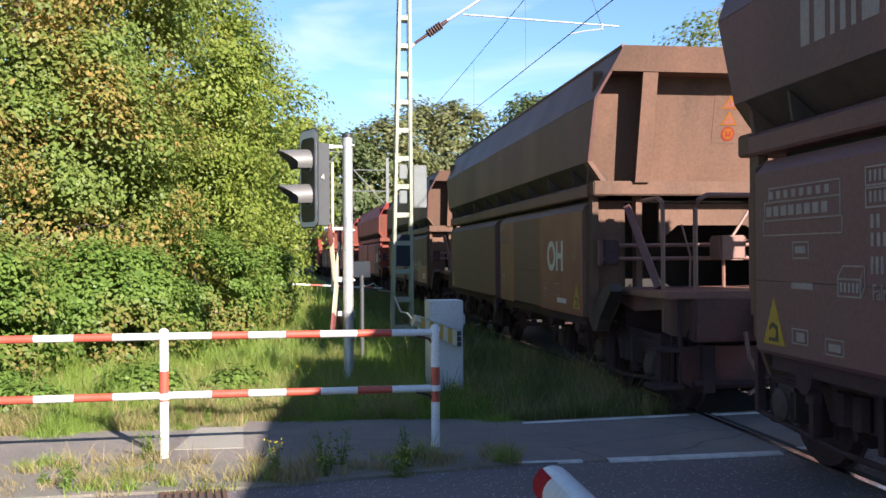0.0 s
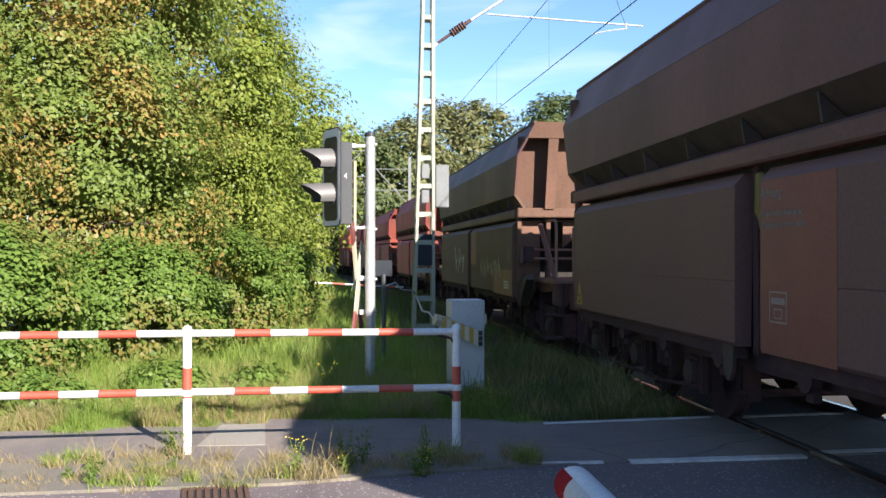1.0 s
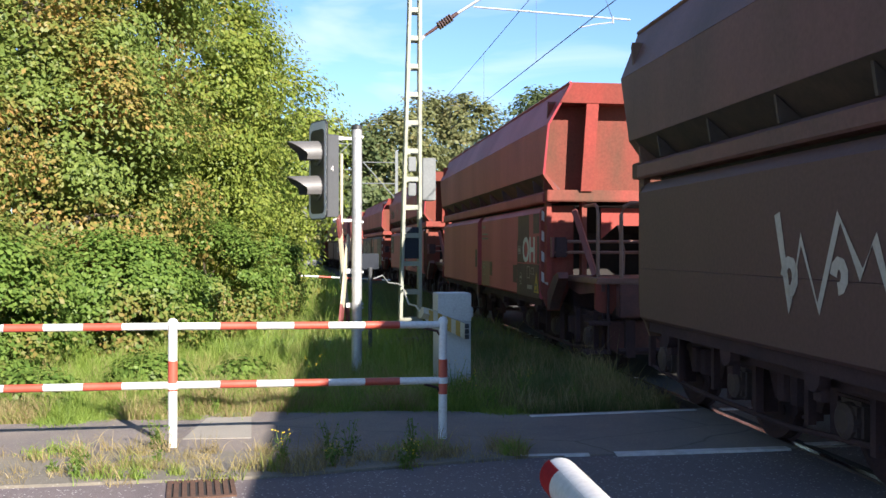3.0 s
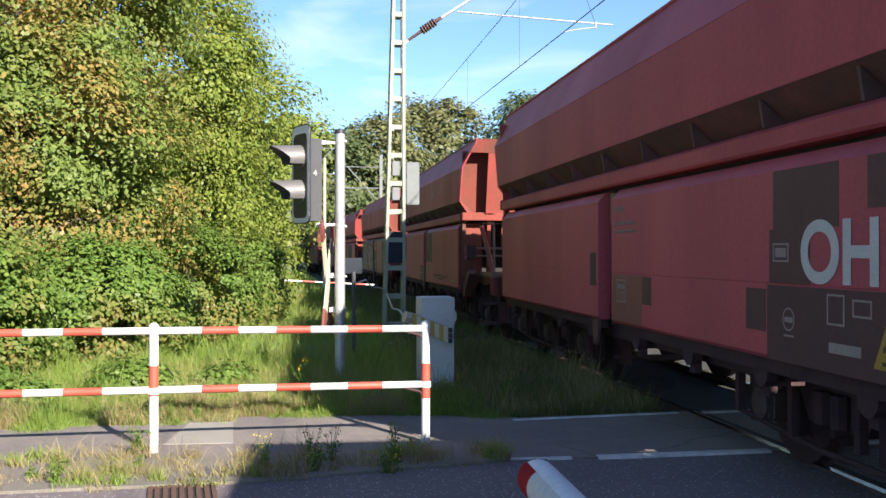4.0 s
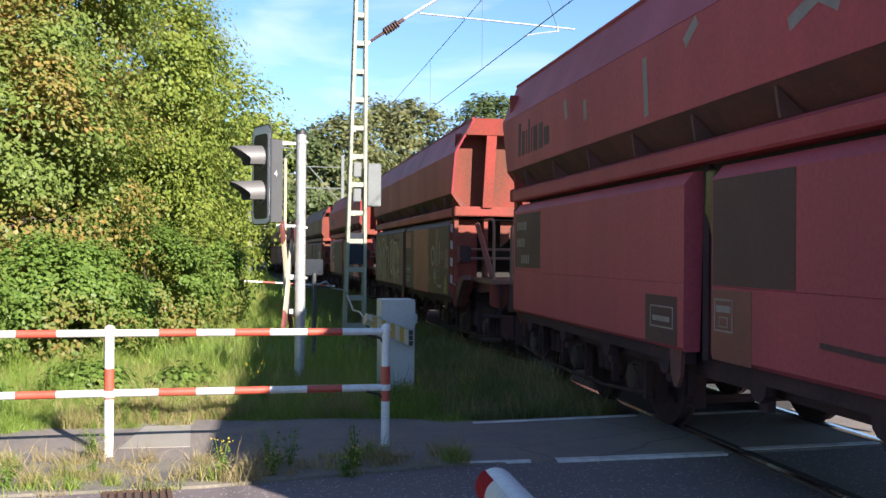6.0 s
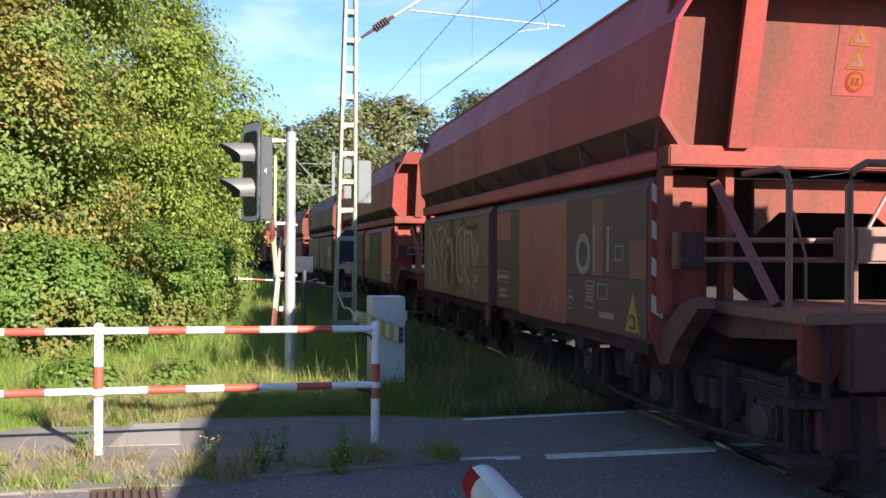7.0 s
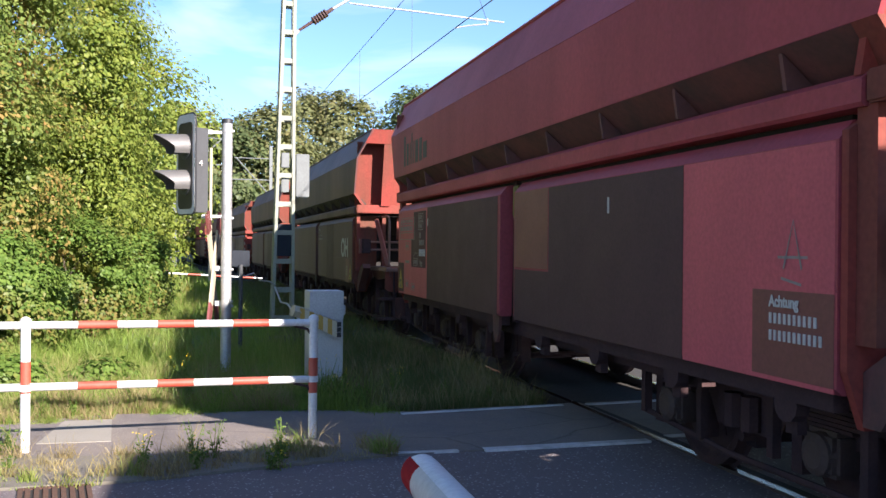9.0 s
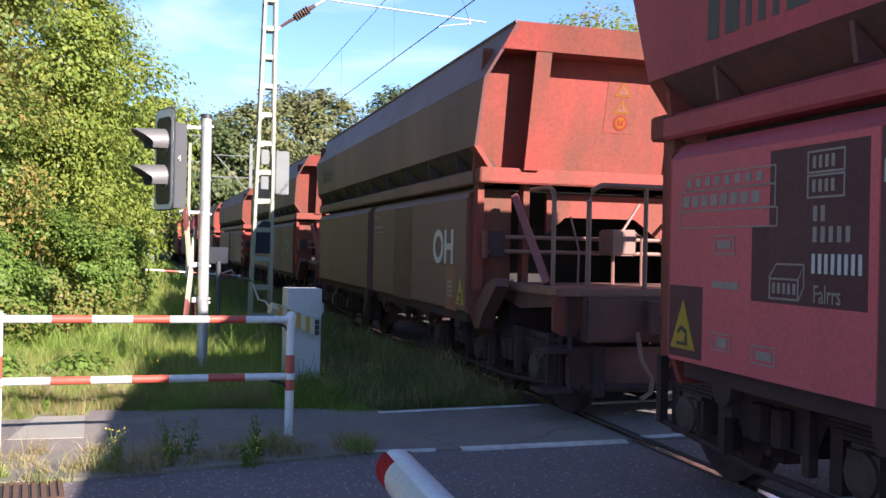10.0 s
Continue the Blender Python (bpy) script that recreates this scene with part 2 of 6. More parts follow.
LINE = material("road_paint_white", (0.62, 0.61, 0.60), 0.7, second=(0.25, 0.24, 0.235), scale=5, amount=0.9, fine=70, bump=0.2, mid=0.55)
GRAVEL = material("pale_gravel", (0.15, 0.13, 0.105), 0.95, second=(0.10, 0.09, 0.07), scale=1.0, fine=30, bump=0.8, speck=(14, 0.35, (0.26, 0.24, 0.21)))
WHITE = material("white_post_paint", (0.62, 0.61, 0.60), 0.45, second=(0.52, 0.50, 0.46), scale=5, amount=0.5, fine=60, bump=0.05)
BAND = material("red_post_paint", (0.42, 0.065, 0.038), 0.45, second=(0.38, 0.10, 0.065), scale=5, amount=0.5, fine=60, bump=0.05)
GALV = material("galvanised_steel", (0.46, 0.46, 0.45), 0.5, 0.55, second=(0.34, 0.34, 0.33), scale=9, amount=0.8, fine=50, bump=0.08)
MAST = material("mast_grey_green_paint", (0.24, 0.255, 0.20), 0.6, second=(0.24, 0.22, 0.17), scale=4, amount=0.7, fine=40, bump=0.1)
CABINET = material("cabinet_grey", (0.44, 0.44, 0.43), 0.5, second=(0.36, 0.35, 0.32), scale=3, amount=0.6, fine=50, bump=0.05)
SIGNAL_BLACK = material("signal_black_plastic", (0.022, 0.023, 0.025), 0.45, second=(0.04, 0.04, 0.04), scale=5, fine=60, bump=0.05)
SIGNAL_GREY = material("signal_dark_grey", (0.06, 0.062, 0.065), 0.5, second=(0.04, 0.04, 0.042), scale=5, fine=60, bump=0.05)
HOOD = material("signal_hood_aluminium", (0.125, 0.118, 0.113), 0.5, 0.2, second=(0.10, 0.096, 0.093), scale=5, fine=60, bump=0.03)
GRAF_BASE = material("clouded_spray_paint", (0.205, 0.088, 0.070), 0.6, second=(0.200, 0.142, 0.112), scale=2.6, amount=0.9, fine=12, bump=0.03, spec=0.25)
CREAM = material("weathered_cream_board", (0.42, 0.37, 0.27), 0.7, second=(0.35, 0.29, 0.19), scale=5, fine=50, bump=0.1)
RUST = material("rust", (0.095, 0.046, 0.028), 0.9, second=(0.05, 0.03, 0.022), scale=8, fine=50, bump=0.4)
PORCELAIN = material("insulator_brown_glaze", (0.07, 0.035, 0.03), 0.25, second=(0.05, 0.03, 0.025), scale=8, fine=40, bump=0.03)
WIRE = material("copper_wire_dark", (0.06, 0.05, 0.045), 0.6, 0.3, fine=30, bump=0.05)
BARK = material("bark", (0.085, 0.065, 0.045), 0.95, second=(0.05, 0.045, 0.035), scale=5, fine=25, bump=0.9, streak=0.8)
END_BROWN = material("dusty_brown_end_paint", (0.155, 0.082, 0.056), 0.75, second=(0.075, 0.047, 0.033), scale=1.1, amount=0.9, fine=30, bump=0.05, streak=0.72, spec=0.2)
END_RED = material("dusty_red_end_paint", (0.285, 0.046, 0.037), 0.75, spec=0.2, second=(0.085, 0.050, 0.032), scale=1.0, amount=0.95, fine=30, bump=0.05, streak=0.75, mid=0.50)
LEAF_OAK = leaf_material("oak_leaves", (0.125, 0.180, 0.040), (0.230, 0.285, 0.070), (0.40, 0.24, 0.08), 0.55, 0.5)
LEAF_MAPLE = leaf_material("maple_leaves", (0.145, 0.205, 0.036), (0.275, 0.310, 0.062), (0.29, 0.25, 0.06), 0.25, 0.5)
LEAF_BUSH = leaf_material("bramble_leaves", (0.095, 0.165, 0.032), (0.185, 0.265, 0.055), (0.26, 0.18, 0.06), 0.3)
LEAF_FAR = leaf_material("far_leaves", (0.125, 0.140, 0.060), (0.235, 0.240, 0.105), (0.238, 0.196, 0.084), 0.3)
LEAF_PINE = leaf_material("dark_far_leaves", (0.075, 0.105, 0.045), (0.145, 0.175, 0.070), (0.056, 0.063, 0.028), 0.1)
GRASS = leaf_material("green_grass", (0.150, 0.235, 0.040), (0.300, 0.390, 0.085), (0.37, 0.31, 0.13), 0.4, 0.5)
GRASS_DULL = leaf_material("dull_trackside_grass", (0.085, 0.120, 0.038), (0.185, 0.220, 0.080), (0.200, 0.140, 0.075), 0.5, 0.45)
BOOM_RED = material("reflective_red_film", (0.26, 0.010, 0.016), 0.75, spec=0.08, second=(0.20, 0.009, 0.013), scale=5, fine=60, bump=0.03)
TURF = material("mossy_turf", (0.14, 0.215, 0.05), 0.95, second=(0.17, 0.17, 0.08), scale=1.4, amount=0.7, fine=30, bump=0.8)
STRIP_SOIL = material("gritty_soil", (0.13, 0.118, 0.10), 0.95, second=(0.20, 0.172, 0.13), scale=2.5, amount=0.8, fine=40, bump=0.9, speck=(30, 0.25, (0.26, 0.24, 0.2)))
STRAW = leaf_material("dry_grass", (0.210, 0.168, 0.070), (0.406, 0.322, 0.168), (0.168, 0.189, 0.049), 0.3, 0.3)
FLOWER = material("yellow_petals", (0.75, 0.52, 0.02), 0.6, fine=30, bump=0.1)


# ---- mesh helpers ----
def part(name, bm, mat, parent=None, label="", smooth=False):
    """Link a bmesh as one mesh object under a thing or part."""
    me = bpy.data.meshes.new(name)
    bm.to_mesh(me)
    bm.free()
    for one in (mat if isinstance(mat, (list, tuple)) else [mat]):
        me.materials.append(one)
    if smooth:
        for p in me.polygons:
            p.use_smooth = True
        me.set_sharp_from_angle(angle=radians(40))
    ob = new(name, me)
    ob.parent = parent
    if label:
        ob["label"] = label
    return ob


def thing(name, label, category, m=None, group=""):
    ob = new(name)
    if m is not None:
        ob.matrix_basis = m
    return tagged(ob, label, category, group)


def box(bm, x0, x1, y0, y1, z0, z1, bevel=0.0):
    vs = [bm.verts.new((x, y, z)) for z in (z0, z1) for y in (y0, y1) for x in (x0, x1)]
    fs = [bm.faces.new([vs[i] for i in q]) for q in ((0, 2, 3, 1), (4, 5, 7, 6), (0, 1, 5, 4), (2, 6, 7, 3), (0, 4, 6, 2), (1, 3, 7, 5))]
    if bevel:
        edges = list({e for f in fs for e in f.edges})
        bmesh.ops.bevel(bm, geom=edges, offset=bevel, segments=2, affect="EDGES")
    return bm


def prism(bm, pts, axis, a, b):
    """A polygon in the plane across axis, drawn out from a to b."""
    def at(p, d):
        return {"x": (d, p[0], p[1]), "y": (p[0], d, p[1]), "z": (p[0], p[1], d)}[axis]
    lo, hi = [bm.verts.new(at(p, a)) for p in pts], [bm.verts.new(at(p, b)) for p in pts]
    k = len(pts)
    bm.faces.new(lo[::-1])
    bm.faces.new(hi)
    for i in range(k):
        bm.faces.new((lo[i], lo[(i + 1) % k], hi[(i + 1) % k], hi[i]))
    bmesh.ops.recalc_face_normals(bm, faces=bm.faces[:])
    return bm


def tube(bm, pts, r, seg=8, r_end=None, caps=True):
    pts = [Vector(p) for p in pts]
    rings = []
    for i, p in enumerate(pts):
        d = (pts[min(i + 1, len(pts) - 1)] - pts[max(i - 1, 0)]).normalized()
        side = d.cross(Vector((0, 0, 1)) if abs(d.z) < 0.9 else Vector((1, 0, 0))).normalized()
        up = side.cross(d)
        rr = r if r_end is None else r + (r_end - r) * i / (len(pts) - 1)
        rings.append([bm.verts.new(p + (side * math.cos(k * 2 * math.pi / seg) + up * math.sin(k * 2 * math.pi / seg)) * rr) for k in range(seg)])
    for a, b in zip(rings, rings[1:]):
        for k in range(seg):
            bm.faces.new((a[k], a[(k + 1) % seg], b[(k + 1) % seg], b[k]))
    if caps:
        bm.faces.new(rings[0][::-1])
        bm.faces.new(rings[-1])
    return bm


def lathe(bm, profile, axis_from, axis_to, seg=16):
    """A profile of (along, radius) turned round the line between two points."""
    a, b = Vector(axis_from), Vector(axis_to)
    d = (b - a).normalized()
    side = d.cross(Vector((0, 0, 1)) if abs(d.z) < 0.9 else Vector((1, 0, 0))).normalized()
    up = side.cross(d)
    rings = [[bm.verts.new(a + d * h + (side * math.cos(k * 2 * math.pi / seg) + up * math.sin(k * 2 * math.pi / seg)) * max(r, 0.001)) for k in range(seg)] for h, r in profile]
    for p, q in zip(rings, rings[1:]):
        for k in range(seg):
            bm.faces.new((p[k], p[(k + 1) % seg], q[(k + 1) % seg], q[k]))
    bm.faces.new(rings[0][::-1])
    bm.faces.new(rings[-1])
    bmesh.ops.recalc_face_normals(bm, faces=bm.faces[:])
    return bm


def B():
    return bmesh.new()


def lettering(text, height, mat, parent, m, name="lettering", label="", depth=0.004, width=1.0, bold=0.0):
    """Flat letters from the built-in font as a mesh; m puts their baseline start in the parent's space."""
    cu = bpy.data.curves.new("letters", "FONT")
    cu.body, cu.size, cu.extrude = text, height * 1.38, depth
    cu.offset = bold
    tmp = bpy.data.objects.new("letters", cu)
    scene.collection.objects.link(tmp)
    bpy.context.view_layer.update()
    me = bpy.data.meshes.new_from_object(tmp.evaluated_get(bpy.context.evaluated_depsgraph_get()))
    bpy.data.objects.remove(tmp)
    me.transform(Matrix.Diagonal((width, 1, 1, 1)))
    me.transform(m)
    me.materials.clear()
    me.materials.append(mat)
    ob = new(name, me)
    ob.parent = parent
    if label:
        ob["label"] = label
    return ob


def swept(profile, s0, s1, step=1.0, closed=True):
    """A profile of (across, up) drawn along the track."""
    bm = B()
    rows = []
    for s in np.linspace(s0, s1, max(2, int((s1 - s0) / step) + 1)):
        m = on_track(float(s))
        rows.append([bm.verts.new(m @ Vector((x, 0, z))) for x, z in profile])
    k = len(profile)
    for a, b in zip(rows, rows[1:]):
        for i in range(k if closed else k - 1):
            bm.faces.new((a[i], a[(i + 1) % k], b[(i + 1) % k], b[i]))
    if closed:
        bm.faces.new(rows[0])
        bm.faces.new(rows[-1][::-1])
    bmesh.ops.recalc_face_normals(bm, faces=bm.faces[:])
    return bm

# ---- ground, road, track ----
bm = B()
# one sheet to the horizon, with a shallow bed for the track
lines = [[(-900, -900, -0.03), (1, -900, -0.03), (1.3, -900, -0.03), (6, -900, -0.03), (6.3, -900, -0.03), (900, -900, -0.03)]]
for s in range(-125, 205, 5):
    x, y, z, a = track(s)
    at = [(x + o * math.cos(a), y - o * math.sin(a), h) for o, h in ((-2.75, -0.03), (-2.2, z - 0.45), (2.2, z - 0.45), (2.75, -0.03))]
    lines.append([(-900, y, -0.03)] + at + [(900, y, -0.03)])
lines.append([(-900, 900, -0.03), (1, 900, -0.03), (1.3, 900, -0.03), (6, 900, -0.03), (6.3, 900, -0.03), (900, 900, -0.03)])
rows = [[bm.verts.new(p) for p in line] for line in lines]
for one, two in zip(rows, rows[1:]):
    for k in range(5):
        bm.faces.new((one[k], one[k + 1], two[k + 1], two[k]))
tagged(part("ground", bm, TURF), "grassy soil ground beside the railway line", "ground", kind="structure")

bm = B()
prism(bm, [(-60, -4.6), (60, -4.6), (60, 6.95), (1.75, 6.95), (-0.2, 6.62), (-3, 6.62), (-60, 6.62)], "z", -0.35, 0.0)
tagged(part("road", bm, ASPHALT), "dark grey asphalt road over the level crossing", "road", kind="structure")
bm = B()
prism(bm, [(1.55, 6.953), (12, 6.953), (12, 8.80), (4.0, 8.80), (2.3, 8.72), (1.5, 9.03), (0.4, 9.20), (-0.4, 9.28), (-2.2, 8.95), (-8, 8.9), (-60, 8.9), (-60, 7.62), (-1.2, 7.62), (-0.3, 7.42), (1.2, 7.30)], "z", -0.3, 0.012)
tagged(part("pavement", bm, PATH_ASPHALT), "grey asphalt footpath along the road, cracked at the edges", "footpath", kind="structure")
bm = B()
prism(bm, [(-60, 6.624), (-3, 6.624), (-0.2, 6.624), (1.74, 6.954), (1.54, 6.958), (1.2, 7.297), (-0.3, 7.417), (-1.2, 7.617), (-60, 7.617)], "z", -0.3, 0.02)
tagged(part("verge", bm, STRIP_SOIL), "narrow verge of dry soil between road and footpath", "verge", kind="structure")


bm = B()
prism(bm, [(-0.92, 8.02), (-0.36, 7.98), (-0.40, 8.98), (-0.80, 8.98)], "z", 0.0, 0.017)
tagged(part("pavement_patch", bm, CONCRETE), "pale concrete slab let into the footpath", "paving slab", kind="structure")


def painted_line(x0, y0, x1, y1, width):
    d = Vector((x1 - x0, y1 - y0, 0)).normalized()
    n = Vector((-d.y, d.x, 0)) * width / 2
    bm = B()
    a, b = Vector((x0, y0, 0)), Vector((x1, y1, 0))
    prism(bm, [(p.x, p.y) for p in (a - n, b - n, b + n, a + n)], "z", 0.0, 0.018)
    tagged(part("road_marking", bm, LINE), "worn white painted edge line on the asphalt", "road marking", "edge lines", "structure")


for row in ((1.70, 7.00, 2.24, 6.965, 0.05), (2.45, 6.95, 3.88, 6.93, 0.10), (4.10, 7.03, 5.4, 7.06, 0.10), (2.20, 8.60, 3.90, 8.70, 0.07), (4.15, 8.66, 5.3, 8.72, 0.09)):
    painted_line(*row)


def gully_grate(x, y, turn):
    g = thing("drain_grate", "rusty cast iron road gully grate at the road's edge", "drain", pose(x, y, 0.0, 0, 0, turn))
    bm = B()
    for a in (((-0.22, 0.22, -0.24, -0.20)), (-0.22, 0.22, 0.20, 0.24), (-0.22, -0.19, -0.2, 0.2), (0.19, 0.22, -0.2, 0.2)):
        box(bm, *a, -0.05, 0.012)
    part("frame", bm, RUST, g)
    # solid black fill; the colour gives the pit its shade
    bm = B()
    box(bm, -0.19, 0.19, -0.2, 0.2, -0.06, 0.003)
    part("pit", bm, DARK, g)
    for k in range(7):
        bm = B()
        x0 = -0.176 + k * 0.053
        box(bm, x0, x0 + 0.032, -0.2, 0.2, -0.02, 0.012)
        part("bar", bm, RUST, g)


gully_grate(-0.62, 6.40, 6)

bm = swept([(-2.6, -0.20), (-1.75, -0.07), (1.75, -0.07), (2.6, -0.25), (2.6, -0.6), (-2.6, -0.6)], 0.95, 200, 2.0)
tagged(part("ballast", bm, BALLAST), "sooty dark stone ballast under the rails", "ballast", kind="structure")
bm = swept([(-2.6, -0.20), (-1.75, -0.07), (1.75, -0.07), (2.6, -0.25), (2.6, -0.6), (-2.6, -0.6)], -125, -12.7, 2.0)
tagged(part("ballast", bm, BALLAST), "sooty dark stone ballast under the rails", "ballast", kind="structure")
for side in (-0.7525, 0.7525):
    prof = [(side - 0.036, 0.0), (side + 0.036, 0.0), (side + 0.036, -0.035), (side + 0.010, -0.045), (side + 0.010, -0.13), (side + 0.07, -0.15), (side - 0.07, -0.15), (side - 0.010, -0.13), (side - 0.010, -0.045), (side - 0.036, -0.035)]
    rail = part("rail", swept([(x, z + 0.012) for x, z in prof], -125, 200, 1.5), RAIL_RUST)
    tagged(rail, "rusty steel rail with a bright running face", "rail", "rails of the track", "structure")
    part("running_face", swept([(side - 0.034, 0.0125), (side + 0.030, 0.0125), (side + 0.030, 0.0165), (side - 0.034, 0.0165)], -125, 200, 1.5), RAIL_TOP, rail, "polished running face")
# flangeway strips of dark rubber beside the rails on the crossing
for side in (-0.66, 0.66):
    sw = swept([(side - 0.03, 0.014), (side + 0.03, 0.014), (side + 0.03, 0.004), (side - 0.03, 0.004)], -6, 0.9, 1.0)
    tagged(part("flangeway", sw, DARK), "dark rubber flangeway strip beside the rail", "flangeway", kind="structure")
bm = swept([(2.55, -0.19), (4.5, -0.025), (30, -0.02), (30, -0.4), (2.55, -0.4)], 0.88, 120, 3.0)
tagged(part("gravel_strip", bm, GRAVEL), "pale gravel strip beyond the track", "gravel", kind="structure")

# ---- the hopper wagons ----
def bogie(w, yc, mats):
    """Three-axle bogie under a wagon: side frames, springs, axleboxes, wheels."""
    bm = B()
    for sx in (-1, 1):
        prism(bm, [(yc - 2.2, 0.62), (yc - 2.1, 0.76), (yc - 0.9, 0.80), (yc + 0.9, 0.80), (yc + 2.1, 0.76), (yc + 2.2, 0.62), (yc + 1.30, 0.60), (yc + 1.20, 0.42), (yc + 0.50, 0.42), (yc + 0.40, 0.62), (yc - 0.40, 0.62), (yc - 0.50, 0.42), (yc - 1.20, 0.42), (yc - 1.30, 0.60)], "x", sx * 0.98 - 0.05, sx * 0.98 + 0.05)
    box(bm, -1.0, 1.0, yc - 0.3, yc + 0.3, 0.5, 0.75)
    frame_ = part("bogie_frame", bm, UNDER, w)
    for ya in (yc - 1.70, yc, yc + 1.70):
        for sx in (-1, 1):
            bm = B()
            lathe(bm, [(0, 0.46), (0.03, 0.49), (0.04, 0.46), (0.13, 0.455), (0.135, 0.40), (0.10, 0.36), (0.09, 0.16), (0.15, 0.13), (0.15, 0.0)], (sx * 0.68, 0, 0), (sx * 0.9, 0, 0), 24)
            for k in range(6):
                a = k * math.pi / 3
                c = Vector((sx * 0.775, 0.25 * math.cos(a), 0.25 * math.sin(a)))
                box(bm, min(sx * 0.76, sx * 0.785), max(sx * 0.76, sx * 0.785), c.y - 0.03, c.y + 0.03, c.z - 0.03, c.z + 0.03)
            wheel = part("wheel", bm, UNDER, frame_, smooth=False)
            wheel.location = (0, ya, 0.46)
            bm = B()
            box(bm, sx * 1.03 - 0.10, sx * 1.03 + 0.10, ya - 0.15, ya + 0.15, 0.34, 0.60, 0.03)
            lathe(bm, [(0, 0.13), (0.05, 0.12), (0.07, 0.08)], (sx * 1.10, ya, 0.46), (sx * 1.3, ya, 0.46), 14)
            part("axlebox", bm, AXLE, frame_)
            for k in range(5):
                bm = B()
                hl = 0.52 - 0.075 * k
                box(bm, sx * 1.03 - 0.05, sx * 1.03 + 0.05, ya - hl, ya + hl, 0.70 - k * 0.026, 0.721 - k * 0.026)
                part("spring_leaf", bm, UNDER, frame_)
            for sy in (-0.30, 0.30):
                bm = B()
                box(bm, sx * 0.99 - 0.06, sx * 0.99 + 0.06, ya + sy - 0.05, ya + sy + 0.05, 0.28, 0.74)
                part("horn_guide", bm, UNDER, frame_)
            bm = B()
            box(bm, sx * 0.75 - 0.06, sx * 0.75 + 0.06, ya - 0.62, ya - 0.50, 0.25, 0.72)
            part("brake_block", bm, UNDER, frame_)
        bm = B()
        tube(bm, [(-0.9, ya - 0.58, 0.33), (0.9, ya - 0.58, 0.33)], 0.04, 6)
        tube(bm, [(-0.62, ya, 0.46), (0.62, ya, 0.46)], 0.085, 10)
        part("axle", bm, UNDER, frame_)
    for sx in (-1, 1):
        bm = B()
        tube(bm, [(sx * 1.12, yc - 2.1, 0.36), (sx * 1.12, yc - 0.9, 0.27), (sx * 1.12, yc + 0.9, 0.27), (sx * 1.12, yc + 2.1, 0.36)], 0.022, 6)
        for yy in (yc - 0.95, yc - 0.75, yc + 0.75, yc + 0.95):
            lathe(bm, [(0, 0.07), (0.22, 0.07)], (sx * 1.06, yy, 0.44), (sx * 1.06, yy, 0.7), 8)
        part("spring_nest", bm, UNDER, frame_)
        for k in range(6):
            yy = yc - 2.05 + k * 0.82
            bm = B()
            box(bm, min(sx * 1.10, sx * 1.16), max(sx * 1.10, sx * 1.16), yy - 0.03, yy + 0.03, 0.30 + 0.05 * (k % 2), 0.82)
            part("hanger", bm, UNDER, frame_)


